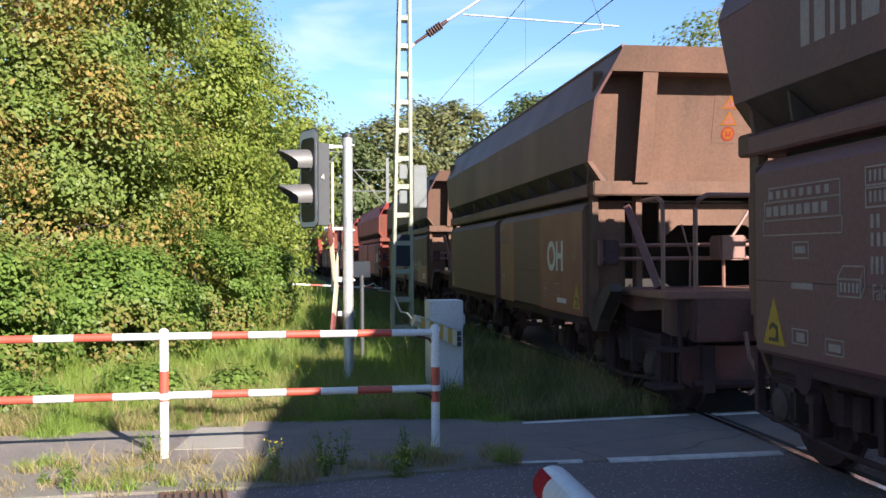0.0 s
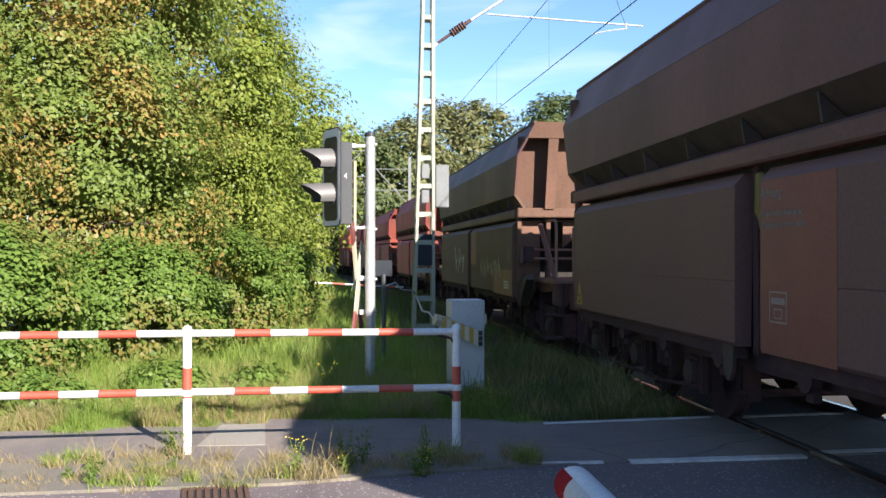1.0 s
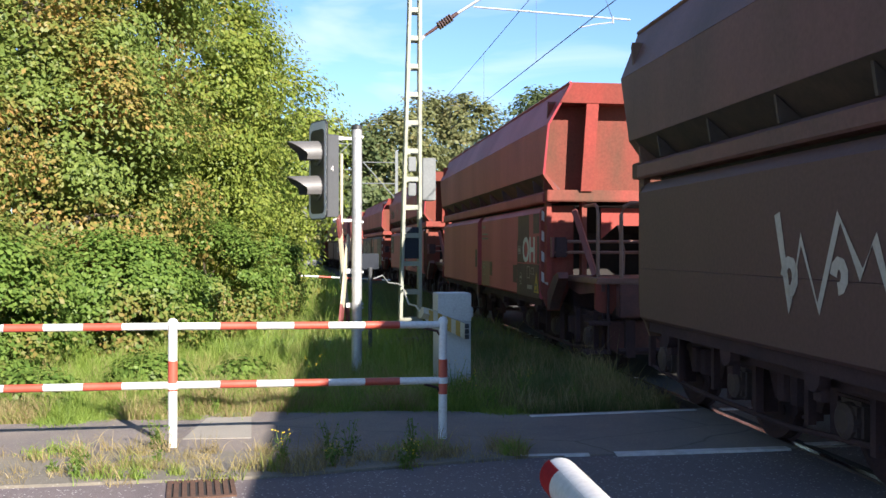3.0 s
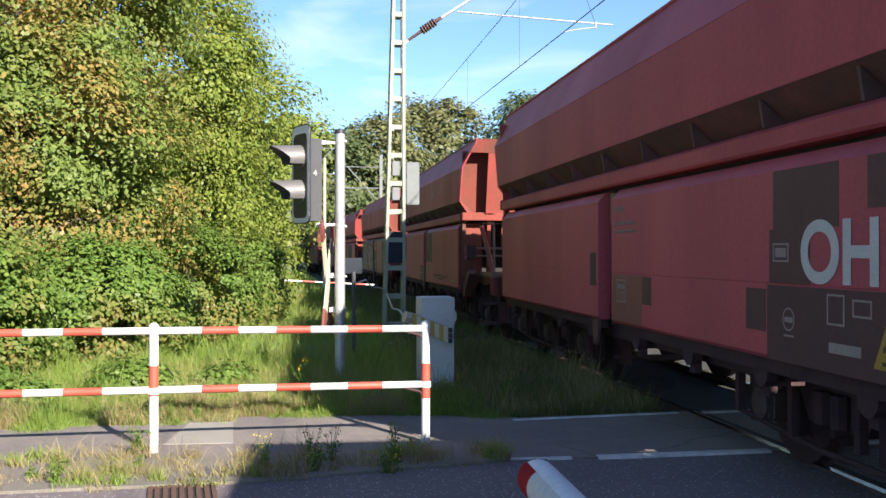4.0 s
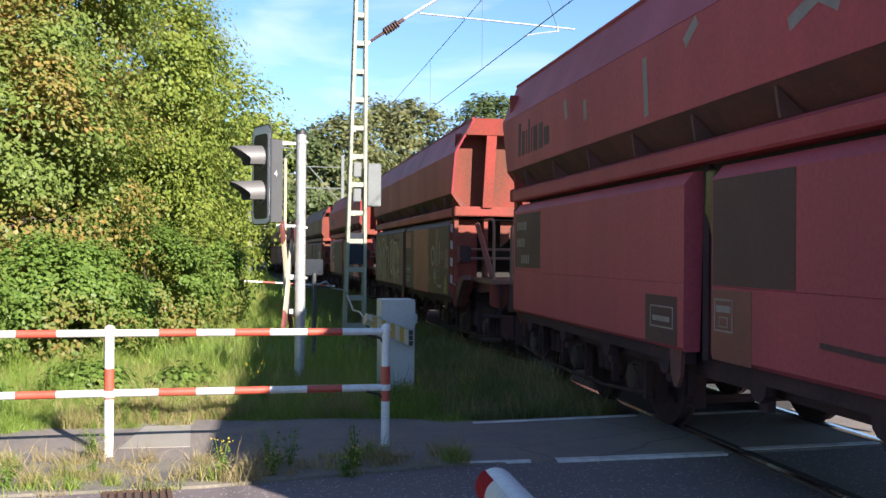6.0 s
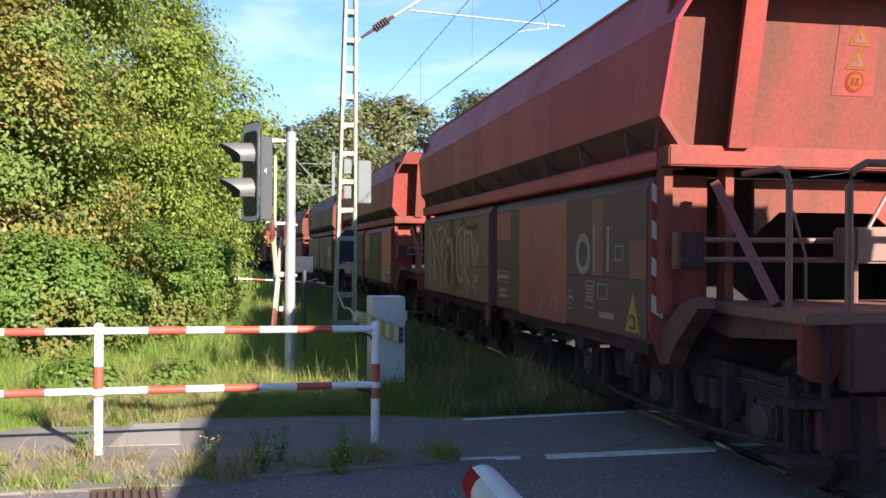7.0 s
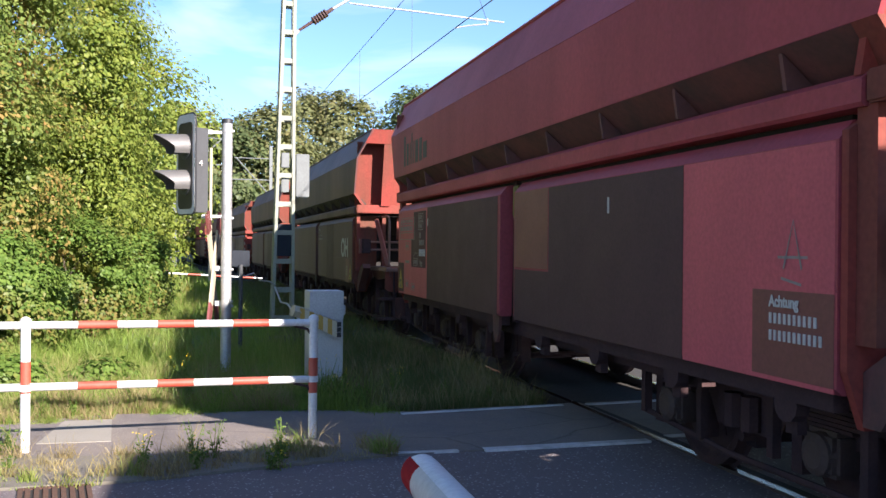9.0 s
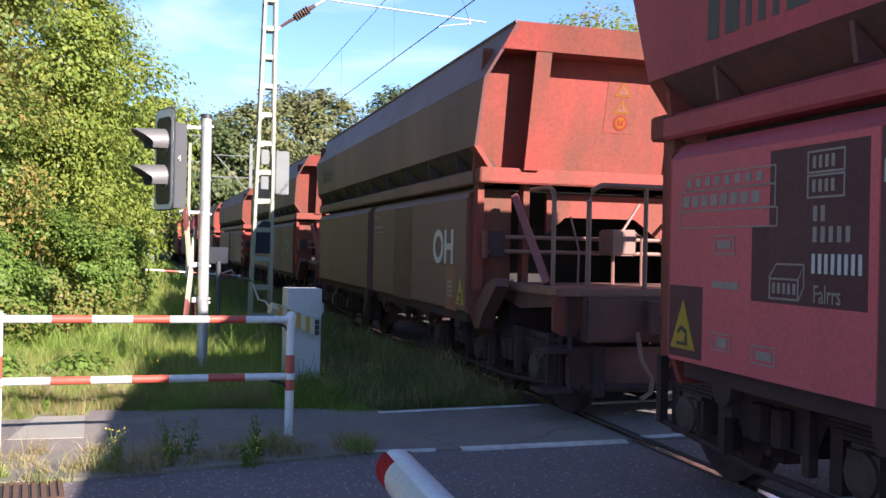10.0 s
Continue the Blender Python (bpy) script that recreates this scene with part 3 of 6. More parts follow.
def wagon_end(w, sy, body, mats):
    """Everything at one end of a wagon; sy = -1 is the leading end."""
    def Y(y):
        return sy * (HALF - y)
    # inclined end wall with its protruding rim and two ribs
    bm = B()
    prism(bm, [(Y(0.17), 2.42), (Y(-0.10), 3.62), (Y(-0.06), 3.66), (Y(0.22), 2.42)], "x", -1.50, 1.50)
    part("end_wall", bm, body, w)
    # sloping visor along the top, following the ends of the top plates
    bm = B()
    lo = [bm.verts.new(p) for p in ((-1.405, Y(-0.40), 3.60), (1.405, Y(-0.40), 3.60), (1.29, Y(-0.495), 3.86), (-1.29, Y(-0.495), 3.86))]
    hi = [bm.verts.new(v.co + Vector((0, -sy * 0.035, 0))) for v in lo]
    bm.faces.new(lo)
    bm.faces.new(hi[::-1])
    for i in range(4):
        bm.faces.new((lo[i], hi[i], hi[(i + 1) % 4], lo[(i + 1) % 4]))
    bmesh.ops.recalc_face_normals(bm, faces=bm.faces[:])
    prism(bm, [(-1.40, 3.60), (1.40, 3.60), (1.40, 3.625), (-1.40, 3.625)], "y", Y(-0.36), Y(-0.08))
    part("end_rim", bm, body, w)
    # ribs with a broad flange in front of a thin web
    for x in (-0.95, 0.95):
        bm = B()
        prism(bm, [(Y(-0.07), 2.42), (Y(-0.10), 2.42), (Y(-0.39), 3.60), (Y(-0.36), 3.60)], "x", x - 0.085, x + 0.085)
        prism(bm, [(Y(0.18), 2.42), (Y(-0.07), 2.42), (Y(-0.36), 3.60), (Y(-0.09), 3.60)], "x", x + 0.03, x + 0.05)
        part("end_rib", bm, body, w)
    for sx in (-1, 1):
        bm = B()
        prism(bm, [(sx * 1.552, 2.66), (sx * 1.38, 2.42), (sx * 1.32, 2.42), (sx * 1.49, 2.66)], "y", Y(0.0), Y(0.18))
        part("corner_plate", bm, body, w)
    bm = B()
    box(bm, -1.50, 1.50, min(Y(-0.06), Y(0.14)), max(Y(-0.06), Y(0.14)), 2.28, 2.44, 0.012)
    part("end_beam", bm, body, w)
    # lower end bulkhead with the chute opening
    y0, y1 = Y(0.22), Y(0.27)
    for pts in ([(-1.52, 1.02), (-1.52, 2.17), (-1.42, 2.23), (-1.05, 2.23), (-1.05, 1.20), (-1.25, 0.74), (-1.42, 0.74)],
                [(-0.64, 1.76), (-0.64, 2.20), (0.95, 2.20), (0.95, 1.55), (0.42, 1.95), (-0.42, 1.95)],
                [(1.52, 1.02), (1.52, 2.20), (1.40, 2.28), (0.95, 2.28), (0.95, 1.20), (1.25, 0.72), (1.42, 0.72)]):
        bm = B()
        prism(bm, pts, "y", y0, y1)
        part("bulkhead_plate", bm, body, w)
    # chute plates coloured black so the opening reads as deep shade
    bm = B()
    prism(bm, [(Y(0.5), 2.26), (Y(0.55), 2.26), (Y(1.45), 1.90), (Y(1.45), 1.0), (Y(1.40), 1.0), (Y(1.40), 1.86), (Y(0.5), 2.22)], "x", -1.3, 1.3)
    part("chute", bm, DARK, w, "discharge chute, its inner shade painted black")
    for x in (-1.44, -0.93, 0.93, 1.44):
        bm = B()
        box(bm, x - 0.035, x + 0.035, min(Y(0.08), Y(0.22)), max(Y(0.08), Y(0.22)), 1.15, 2.28)
        part("upright", bm, body, w)
    for sx in ((-1, 1) if sy < 0 else ()):
        bm = B()
        prism(bm, [(Y(0.22), 0.76), (Y(0.22), 1.02), (Y(-0.12), 1.24), (Y(-0.36), 1.30), (Y(-0.40), 1.22), (Y(0.0), 0.90), (Y(0.10), 0.76)], "x", sx * 1.36 - 0.07, sx * 1.36 + 0.07)
        part("corner_bracket", bm, GRIME_SHADE_RED if body is END_RED else GRIME_SHADE_BROWN, w)
    if sy < 0:
        # the bogie's end beam with its rail guards, low under the platform
        bm = B()
        prism(bm, [(-1.00, 0.36), (-0.86, 0.28), (0.86, 0.28), (1.00, 0.36), (1.00, 0.70), (-1.00, 0.70)], "y", Y(-1.06), Y(-1.28))
        part("bogie_end_beam", bm, GRIME_SHADE_RED, w)
    if sy > 0:
        # the coupled end carries only a low headstock on short beams
        bm = B()
        box(bm, -1.02, 1.02, min(Y(-0.74), Y(-0.60)), max(Y(-0.74), Y(-0.60)), 0.74, 1.16, 0.02)
        part("headstock", bm, body, w)
        for x in (-0.92, -0.35, 0.35, 0.92):
            bm = B()
            box(bm, x - 0.05, x + 0.05, min(Y(-0.60), Y(1.6)), max(Y(-0.60), Y(1.6)), 0.80, 1.12)
            part("draft_beam", bm, UNDER, w)
        bm = B()
        tube(bm, [(0, Y(-0.74), 0.96), (0, Y(-1.56), 0.96)], 0.06, 10)
        part("coupling_bar", bm, UNDER, w)
        return
    for sx in (-1, 1):
        bm = B()
        tube(bm, [(sx * 1.10, Y(-0.02), 2.15), (sx * 1.02, Y(-0.75), 1.26)], 0.05, 4)
        part("diagonal_brace", bm, mats["frame"], w)
        bm = B()
        prism(bm, [(sx * 1.20, 1.19), (sx * 1.20, 0.86), (sx * 1.13, 0.82), (sx * 0.99, 0.80), (sx * 0.93, 0.90), (sx * 0.93, 1.19)], "y", Y(-1.34), Y(-1.29))
        part("step_bracket", bm, body, w)
        for z, out in ((0.66, 1.30), (0.30, 1.34)):
            bm = B()
            box(bm, min(sx * 1.02, sx * out), max(sx * 1.02, sx * out), min(Y(-1.42), Y(-1.14)), max(Y(-1.42), Y(-1.14)), z, z + 0.045, 0.008)
            part("step_tread", bm, UNDER, w)
        bm = B()
        for yy in (-1.38, -1.18):
            box(bm, min(sx * 1.03, sx * 1.055), max(sx * 1.03, sx * 1.055), min(Y(yy), Y(yy + 0.05)), max(Y(yy), Y(yy + 0.05)), 0.30, 1.19)
        part("step_hanger", bm, UNDER, w)
        # grab rail beside the platform
        bm = B()
        x = sx * 1.05
        tube(bm, [(x, Y(-0.95), 1.25), (x, Y(-0.95), 2.08), (x, Y(-0.92), 2.16), (x, Y(-0.82), 2.20), (x, Y(-0.35), 2.20)], 0.024, 8)
        part("grab_rail", bm, mats["pipe"], w)
    bm = B()
    box(bm, -1.20, 1.20, min(Y(-1.40), Y(0.10)), max(Y(-1.40), Y(0.10)), 1.175, 1.25, 0.012)
    part("platform", bm, mats["pipe"], w)
    for sx in (-1, 1):
        bm = B()
        prism(bm, [(Y(-1.35), 1.195), (Y(-1.35), 1.08), (Y(-0.3), 1.0), (Y(0.25), 1.08), (Y(0.25), 1.195)], "x", sx * 1.10 - 0.025, sx * 1.10 + 0.025)
        part("platform_bearer", bm, GRIME_SHADE_RED, w)
    bm = B()
    box(bm, -1.05, 1.05, min(Y(0.2), Y(0.5)), max(Y(0.2), Y(0.5)), 0.72, 1.19)
    part("cross_member", bm, UNDER, w)
    bm = B()
    box(bm, -0.7, 0.7, min(Y(-0.6), Y(-0.5)), max(Y(-0.6), Y(-0.5)), 0.70, 1.19)
    part("end_stretcher", bm, GRIME_SHADE_RED, w)
    # headstock coloured dark for the shade under the platform
    bm = B()
    box(bm, -0.93, 0.93, min(Y(-1.46), Y(-1.30)), max(Y(-1.46), Y(-1.30)), 0.76, 1.174, 0.02)
    box(bm, -0.32, 0.32, min(Y(-1.52), Y(-1.44)), max(Y(-1.52), Y(-1.44)), 0.84, 1.14)
    part("headstock", bm, GRIME_SHADE_RED, w)
    bm = B()
    for x in (-0.35, 0.35):
        box(bm, x - 0.06, x + 0.06, min(Y(-1.3), Y(1.6)), max(Y(-1.3), Y(1.6)), 0.82, 1.2)
    part("draft_beam", bm, UNDER, w)
    # railing over the platform: bent tube and posts, two cross pipes
    bm = B()
    yr = Y(-1.32)
    tube(bm, [(-0.86, yr, 1.20), (-0.86, yr, 2.05), (-0.83, yr, 2.15), (-0.74, yr, 2.20), (0.74, yr, 2.20), (0.83, yr, 2.15), (0.86, yr, 2.05), (0.86, yr, 1.20)], 0.026, 8)
    part("railing", bm, mats["pipe"], w)
    for x in (-0.28, 0.3):
        bm = B()
        tube(bm, [(x, yr, 1.0), (x, yr, 2.20)], 0.022, 8)
        part("railing_post", bm, mats["pipe"], w)
    for z, yy in ((1.72, -0.02), (1.57, -0.06)):
        bm = B()
        tube(bm, [(-1.40, Y(yy), z), (1.40, Y(yy), z)], 0.022, 8)
        part("cross_pipe", bm, mats["pipe"], w)
    bm = B()
    box(bm, -0.20, 0.10, min(Y(-0.45), Y(-0.15)), max(Y(-0.45), Y(-0.15)), 1.55, 1.82, 0.02)
    part("valve_box", bm, mats["pipe"], w)
    bm = B()
    lathe(bm, [(0, 0.085), (0.22, 0.085)], (0.35, Y(-0.6), 1.48), (0.62, Y(-0.6), 1.48), 14)
    box(bm, 0.36, 0.42, min(Y(-0.62), Y(-0.58)), max(Y(-0.62), Y(-0.58)), 1.25, 1.5)
    part("brake_cylinder", bm, mats["pipe"], w)
    bm = B()
    tube(bm, [(0.0, Y(-0.3), 1.8), (0.25, Y(-0.2), 2.1)], 0.016, 6)
    tube(bm, [(-0.1, Y(-0.3), 1.25), (-0.1, Y(-0.3), 1.6)], 0.02, 6)
    tube(bm, [(0.12, Y(-0.5), 1.25), (0.12, Y(-0.5), 1.75), (0.05, Y(-0.4), 1.8)], 0.014, 6)
    tube(bm, [(-0.5, Y(-0.1), 1.95), (-0.42, Y(-0.15), 1.6), (-0.45, Y(-0.2), 1.25)], 0.012, 6)
    part("brake_linkage", bm, mats["pipe"], w)
    bm = B()
    box(bm, -1.40, -1.22, min(Y(-0.10), Y(0.10)), max(Y(-0.10), Y(0.10)), 1.50, 1.78, 0.02)
    part("side_lever_box", bm, UNDER, w)
    bm = B()
    box(bm, -1.44, -1.40, min(Y(-0.06), Y(0.02)), max(Y(-0.06), Y(0.02)), 1.50, 1.78)
    part("lever_plate", bm, mats["frame"], w)
    # hoses and couplings
    for x, dy in ((-0.42, 0.0), (-0.18, 0.05), (0.42, 0.0)):
        bm = B()
        tube(bm, [(x, Y(-1.47), 0.85), (x - 0.02, Y(-1.58), 0.62), (x + 0.04, Y(-1.68 - dy), 0.45), (x, Y(-1.72 - dy), 0.34), (x - 0.12, Y(-1.78), 0.30)], 0.022, 7)
        part("brake_hose", bm, mats["pipe"], w)
    bm = B()
    tube(bm, [(0, Y(-1.5), 0.98), (0, Y(-1.86), 0.94)], 0.045, 8)
    box(bm, -0.09, 0.09, min(Y(-1.86), Y(-1.7)), max(Y(-1.86), Y(-1.7)), 0.86, 1.02, 0.02)
    part("coupling", bm, UNDER, w)
    # flat warning plates on the end wall
    def on_wall(name, pts, lift, mat, label=""):
        bm = B()
        rows_ = []
        for off in (lift, lift - 0.004):
            rows_.append([bm.verts.new((x, Y(0.172 - (z - 2.42) * 0.225) + sy * off, z)) for x, z in pts])
        k = len(pts)
        bm.faces.new(rows_[0])
        bm.faces.new(rows_[1][::-1])
        for i in range(k):
            bm.faces.new((rows_[0][i], rows_[1][i], rows_[1][(i + 1) % k], rows_[0][(i + 1) % k]))
        bmesh.ops.recalc_face_normals(bm, faces=bm.faces[:])
        return part(name, bm, mat, w, label)
    on_wall("repaint_patch", [(-0.07, 2.88), (0.30, 2.88), (0.30, 3.48), (-0.07, 3.48)], 0.006, body, "square repainted field")
    for z in (3.34, 3.16):
        on_wall("warning_sign", [(0.02, z - 0.075), (0.22, z - 0.075), (0.12, z + 0.085)], 0.010, ORANGE, "faded orange warning triangle")
        on_wall("sign_field", [(0.058, z - 0.055), (0.182, z - 0.055), (0.12, z + 0.045)], 0.013, PATCH_RED, "dark worn middle of the triangle")
        on_wall("pictogram", [(0.105, z - 0.05), (0.14, z - 0.02), (0.118, z - 0.012), (0.13, z + 0.03), (0.10, z - 0.005), (0.122, z - 0.018)], 0.016, ORANGE)
    def ring(r0):
        return [(0.12 + r0 * math.cos(q * math.pi / 10), 2.99 + r0 * math.sin(q * math.pi / 10)) for q in range(20)]
    on_wall("prohibition_sign", ring(0.082), 0.010, RED_SIGN, "faded red and orange round sign")
    on_wall("sign_field", ring(0.060), 0.013, ORANGE)
    on_wall("pictogram", [(0.085, 2.96), (0.155, 2.96), (0.155, 3.02), (0.13, 3.02), (0.13, 2.985), (0.11, 2.985), (0.11, 3.02), (0.085, 3.02)], 0.016, RED_SIGN)


def hopper_wagon(m, body, side, door, mats, label):
    w = thing("hopper_wagon", label, "freight wagon", m, "wagons of the coal train")
    H = HALF
    # hopper sides: side plates, the inclined top plates, the inclined plates under them
    for sx in (-1, 1):
        def sheet(name, p0, p1, ylow, yhigh, mat, t=0.03):
            bm = B()
            a, b = Vector((sx * p0[0], 0, p0[1])), Vector((sx * p1[0], 0, p1[1]))
            n = Vector((-(b - a).z, 0, (b - a).x)).normalized() * t * (1 if sx < 0 else -1)
            vs = []
            for off in (Vector(), -n):
                for p, y in ((a, ylow), (b, yhigh)):
                    for s in (-1, 1):
                        vs.append(bm.verts.new((p.x + off.x, s * y, p.z + off.z)))
            for q in ((0, 1, 3, 2), (4, 6, 7, 5), (0, 4, 5, 1), (2, 3, 7, 6), (0, 2, 6, 4), (1, 5, 7, 3)):
                bm.faces.new([vs[i] for i in q])
            bmesh.ops.recalc_face_normals(bm, faces=bm.faces[:])
            return part(name, bm, mat, w)
        sheet("side_plate", (1.55, 2.66), (1.55, 3.32), H, H + 0.27, side)
        sheet("top_plate", (1.55, 3.325), (1.29, 3.85), H + 0.272, H + 0.495, side)
        # under plates take the darker paint for shade below the hopper, plus stains
        sheet("under_plate", (1.30, 2.44), (1.548, 2.655), H - 0.08, H, GRIME_SHADE_BROWN if side is BROWN else GRIME_SHADE_RED)
        bm = B()
        tube(bm, [(sx * 1.29, -(H + 0.49), 3.855), (sx * 1.29, H + 0.49, 3.855)], 0.022, 6)
        part("top_edge", bm, side, w)
        bm = B()
        prism(bm, [(sx * 1.28, 2.27), (sx * 1.50, 2.27), (sx * 1.515, 2.29), (sx * 1.515, 2.40), (sx * 1.46, 2.436), (sx * 1.28, 2.436)], "y", -(H - 0.145), H - 0.145)
        part("ledge_beam", bm, side, w)
        for k in range(9):
            y = -H + 0.75 + k * (2 * H - 1.5) / 8
            if sx > 0 and k % 2:
                continue
            # gussets darkened like the under plates: painted shade and stains
            bm = B()
            prism(bm, [(sx * 1.30, 2.437), (sx * 1.50, 2.437), (sx * 1.53, 2.63)], "y", y - 0.015, y + 0.015)
            part("gusset", bm, GRIME_SHADE_BROWN if side is BROWN else GRIME_SHADE_RED, w)
        # black sheet painting the shade under the ledge, then the two side doors with a post between them
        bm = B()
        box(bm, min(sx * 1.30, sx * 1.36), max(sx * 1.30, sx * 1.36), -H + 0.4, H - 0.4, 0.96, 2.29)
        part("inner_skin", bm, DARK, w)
        for y0, y1 in ((-H + 0.28, -0.33), (0.11, H - 0.28)):
            bm = B()
            pr = [(sx * 1.37, 2.235), (sx * 1.45, 2.225), (sx * 1.53, 2.13), (sx * 1.53, 1.404), (sx * 1.525, 1.40), (sx * 1.53, 1.396), (sx * 1.53, 0.93), (sx * 1.50, 0.90), (sx * 1.40, 0.90)]
            prism(bm, pr, "y", y0, y1)
            part("side_door", bm, door, w)
            bm = B()
            box(bm, min(sx * 1.38, sx * 1.47), max(sx * 1.38, sx * 1.47), y0 + 0.1, y1 - 0.1, 0.80, 0.905)
            part("door_sill", bm, UNDER, w)
            for k in range(4):
                yy = y0 + 0.5 + k * (y1 - y0 - 1.0) / 3
                bm = B()
                lathe(bm, [(0, 0.10), (0.08, 0.10)], (sx * 1.38, yy, 0.78), (sx * 1.50, yy, 0.78), 12)
                box(bm, min(sx * 1.36, sx * 1.42), max(sx * 1.36, sx * 1.42), yy - 0.05, yy + 0.05, 0.62, 0.82)
                part("door_latch", bm, UNDER, w)
        bm = B()
        box(bm, min(sx * 1.33, sx * 1.40), max(sx * 1.33, sx * 1.40), -0.02, 0.07, 0.85, 2.27)
        part("centre_post", bm, UNDER, w)
        bm = B()
        lathe(bm, [(0, 0.015), (0.02, 0.05), (0.30, 0.055), (0.36, 0.03), (0.46, 0.012)], (sx * 1.42, -0.13, 2.22), (sx * 1.42, -0.13, 1.0), 14)
        part("air_bottle", bm, BOTTLE, w, "dull yellow air bottle", smooth=True)
        bm = B()
        tube(bm, [(sx * 1.40, -0.13, 1.80), (sx * 1.42, -0.16, 1.5), (sx * 1.38, -0.20, 1.2)], 0.014, 6)
        box(bm, min(sx * 1.37, sx * 1.43), max(sx * 1.37, sx * 1.43), -0.27, -0.13, 1.28, 1.52, 0.01)
        part("door_lock", bm, UNDER, w)
        bm = B()
        prism(bm, [(0.20, 0.93), (0.42, 0.93), (0.40, 0.72), (0.34, 0.62), (0.28, 0.62), (0.22, 0.72)], "x", min(sx * 1.47, sx * 1.50), max(sx * 1.47, sx * 1.50))
        part("lifting_lug", bm, GRIME_SHADE_BROWN if side is BROWN else GRIME_SHADE_RED, w)
        bm = B()
        box(bm, min(sx * 1.20, sx * 1.30), max(sx * 1.20, sx * 1.30), -H + 1.9, H - 1.9, 0.70, 0.88)
        part("sole_bar", bm, UNDER, w)
    bm = B()
    box(bm, -1.30, 1.30, -H + 0.2, H - 0.2, 2.5, 3.55)
    part("load", bm, COAL, w, "coal filling the hopper")
    # hopper's inside blacked out, its shade put into the colour
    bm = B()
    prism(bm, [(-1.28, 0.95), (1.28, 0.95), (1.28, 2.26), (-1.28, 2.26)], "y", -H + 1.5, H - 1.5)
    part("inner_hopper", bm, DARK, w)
    bm = B()
    box(bm, -0.25, 0.25, -2.1, 2.1, 0.64, 0.80)
    lathe(bm, [(0, 0.14), (1.2, 0.14)], (-0.75, -1.9, 0.74), (-0.75, 0, 0.74), 14)
    part("brake_gear", bm, UNDER, w)
    for k in range(4):
        yy = -1.65 + k * 1.1
        bm = B()
        box(bm, -1.15, 1.15, yy - 0.04, yy + 0.04, 0.70, 0.86)
        tube(bm, [(-1.14, yy, 0.76), (-1.14, yy + 0.45, 0.74)], 0.03, 6)
        part("cross_bar", bm, UNDER, w)
    bogie(w, -H + 0.95, mats)
    bogie(w, H - 1.55, mats)
    wagon_end(w, -1, END_RED if body is RED else END_BROWN, mats)
    wagon_end(w, 1, END_RED if body is RED else END_BROWN, mats)
    return w


def s_centre(i, t):
    return S_FRONT + i * PITCH - PITCH / PERIOD * t + HALF


RED_MATS = {"frame": PATCH_RED, "pipe": STEEL}
BROWN_MATS = {"frame": BROWN, "pipe": STEEL}
wagons = {}
KIND = {-2: 0, -1: 0, 0: 0, 1: 0, 2: 1, 3: 1, 4: 3, 5: 1, 6: 2, 7: 2, 8: 2, 9: 2, 10: 3, 11: 2, 12: 3, 13: 2, 14: 2}
LABELS = ("dusty dark brown coal hopper wagon with two side doors", "faded red coal hopper wagon with two side doors", "red-ended coal hopper wagon with dark brown sides", "faded red coal hopper wagon with olive brown side doors")
for i in sorted(KIND):
    k = KIND[i]
    first = next((wagons[j] for j in wagons if KIND[j] == k), None)
    where = on_track(s_centre(i, 0))
    if first is None:
        wagons[i] = hopper_wagon(where, (BROWN, RED, RED, RED)[k], (BROWN, RED, BROWN, RED)[k], (BROWN_DOOR, RED_DOOR, BROWN_DOOR, BROWN_DOOR)[k], (BROWN_MATS, RED_MATS, RED_MATS, RED_MATS)[k], LABELS[k])
    else:
        wagons[i] = copy_thing(first, where)


# ---- markings on the wagon sides ----
TEXT_TURN = Matrix(((0, 0, -1, 0), (-1, 0, 0, 0), (0, 1, 0, 0), (0, 0, 0, 1)))


def yl(y):
    return -HALF + y


def plate(w, y0, y1, z0, z1, mat, name="paint_patch", lvl=1, x=1.53, label=""):
    bm = B()
    box(bm, -(x + 0.0025 * lvl), -(x - 0.006), yl(y0), yl(y1), z0, z1)
    return part(name, bm, mat, w, label)


def outline(w, y0, y1, z0, z1, mat, t=0.012, lvl=2, x=1.53, name="stencil_frame"):
    bm = B()
    for a in ((y0, y1, z0, z0 + t), (y0, y1, z1 - t, z1), (y0, y0 + t, z0 + t, z1 - t), (y1 - t, y1, z0 + t, z1 - t)):
        box(bm, -(x + 0.0025 * lvl), -(x - 0.004), yl(a[0]), yl(a[1]), a[2], a[3])
    return part(name, bm, mat, w)


def words(w, text, y_left, z, h, mat, lvl=2, x=1.53, width=0.9, name="lettering", label="", bold=0.0):
    m = Matrix.Translation((-(x + 0.0025 * lvl), yl(y_left), z)) @ TEXT_TURN
    return lettering(text, h, mat, w, m, name, label, 0.001, width, bold)


def bars(w, y0, y1, z, h, mat, n=1, gap=1.7, lvl=2, x=1.53):
    for k in range(n):
        plate(w, y0, y1, z - k * h * gap, z - k * h * gap + h, mat, "lettering_bar", lvl, x)


def glyphs(w, y_left, z, h, count, mat, step=None, lvl=2):
    """Unreadable characters as short upright bars."""
    step = step or h * 0.75
    for k in range(count):
        y = y_left - k * step
        plate(w, y - step * 0.5, y, z, z + h, mat, "lettering_bar", lvl)


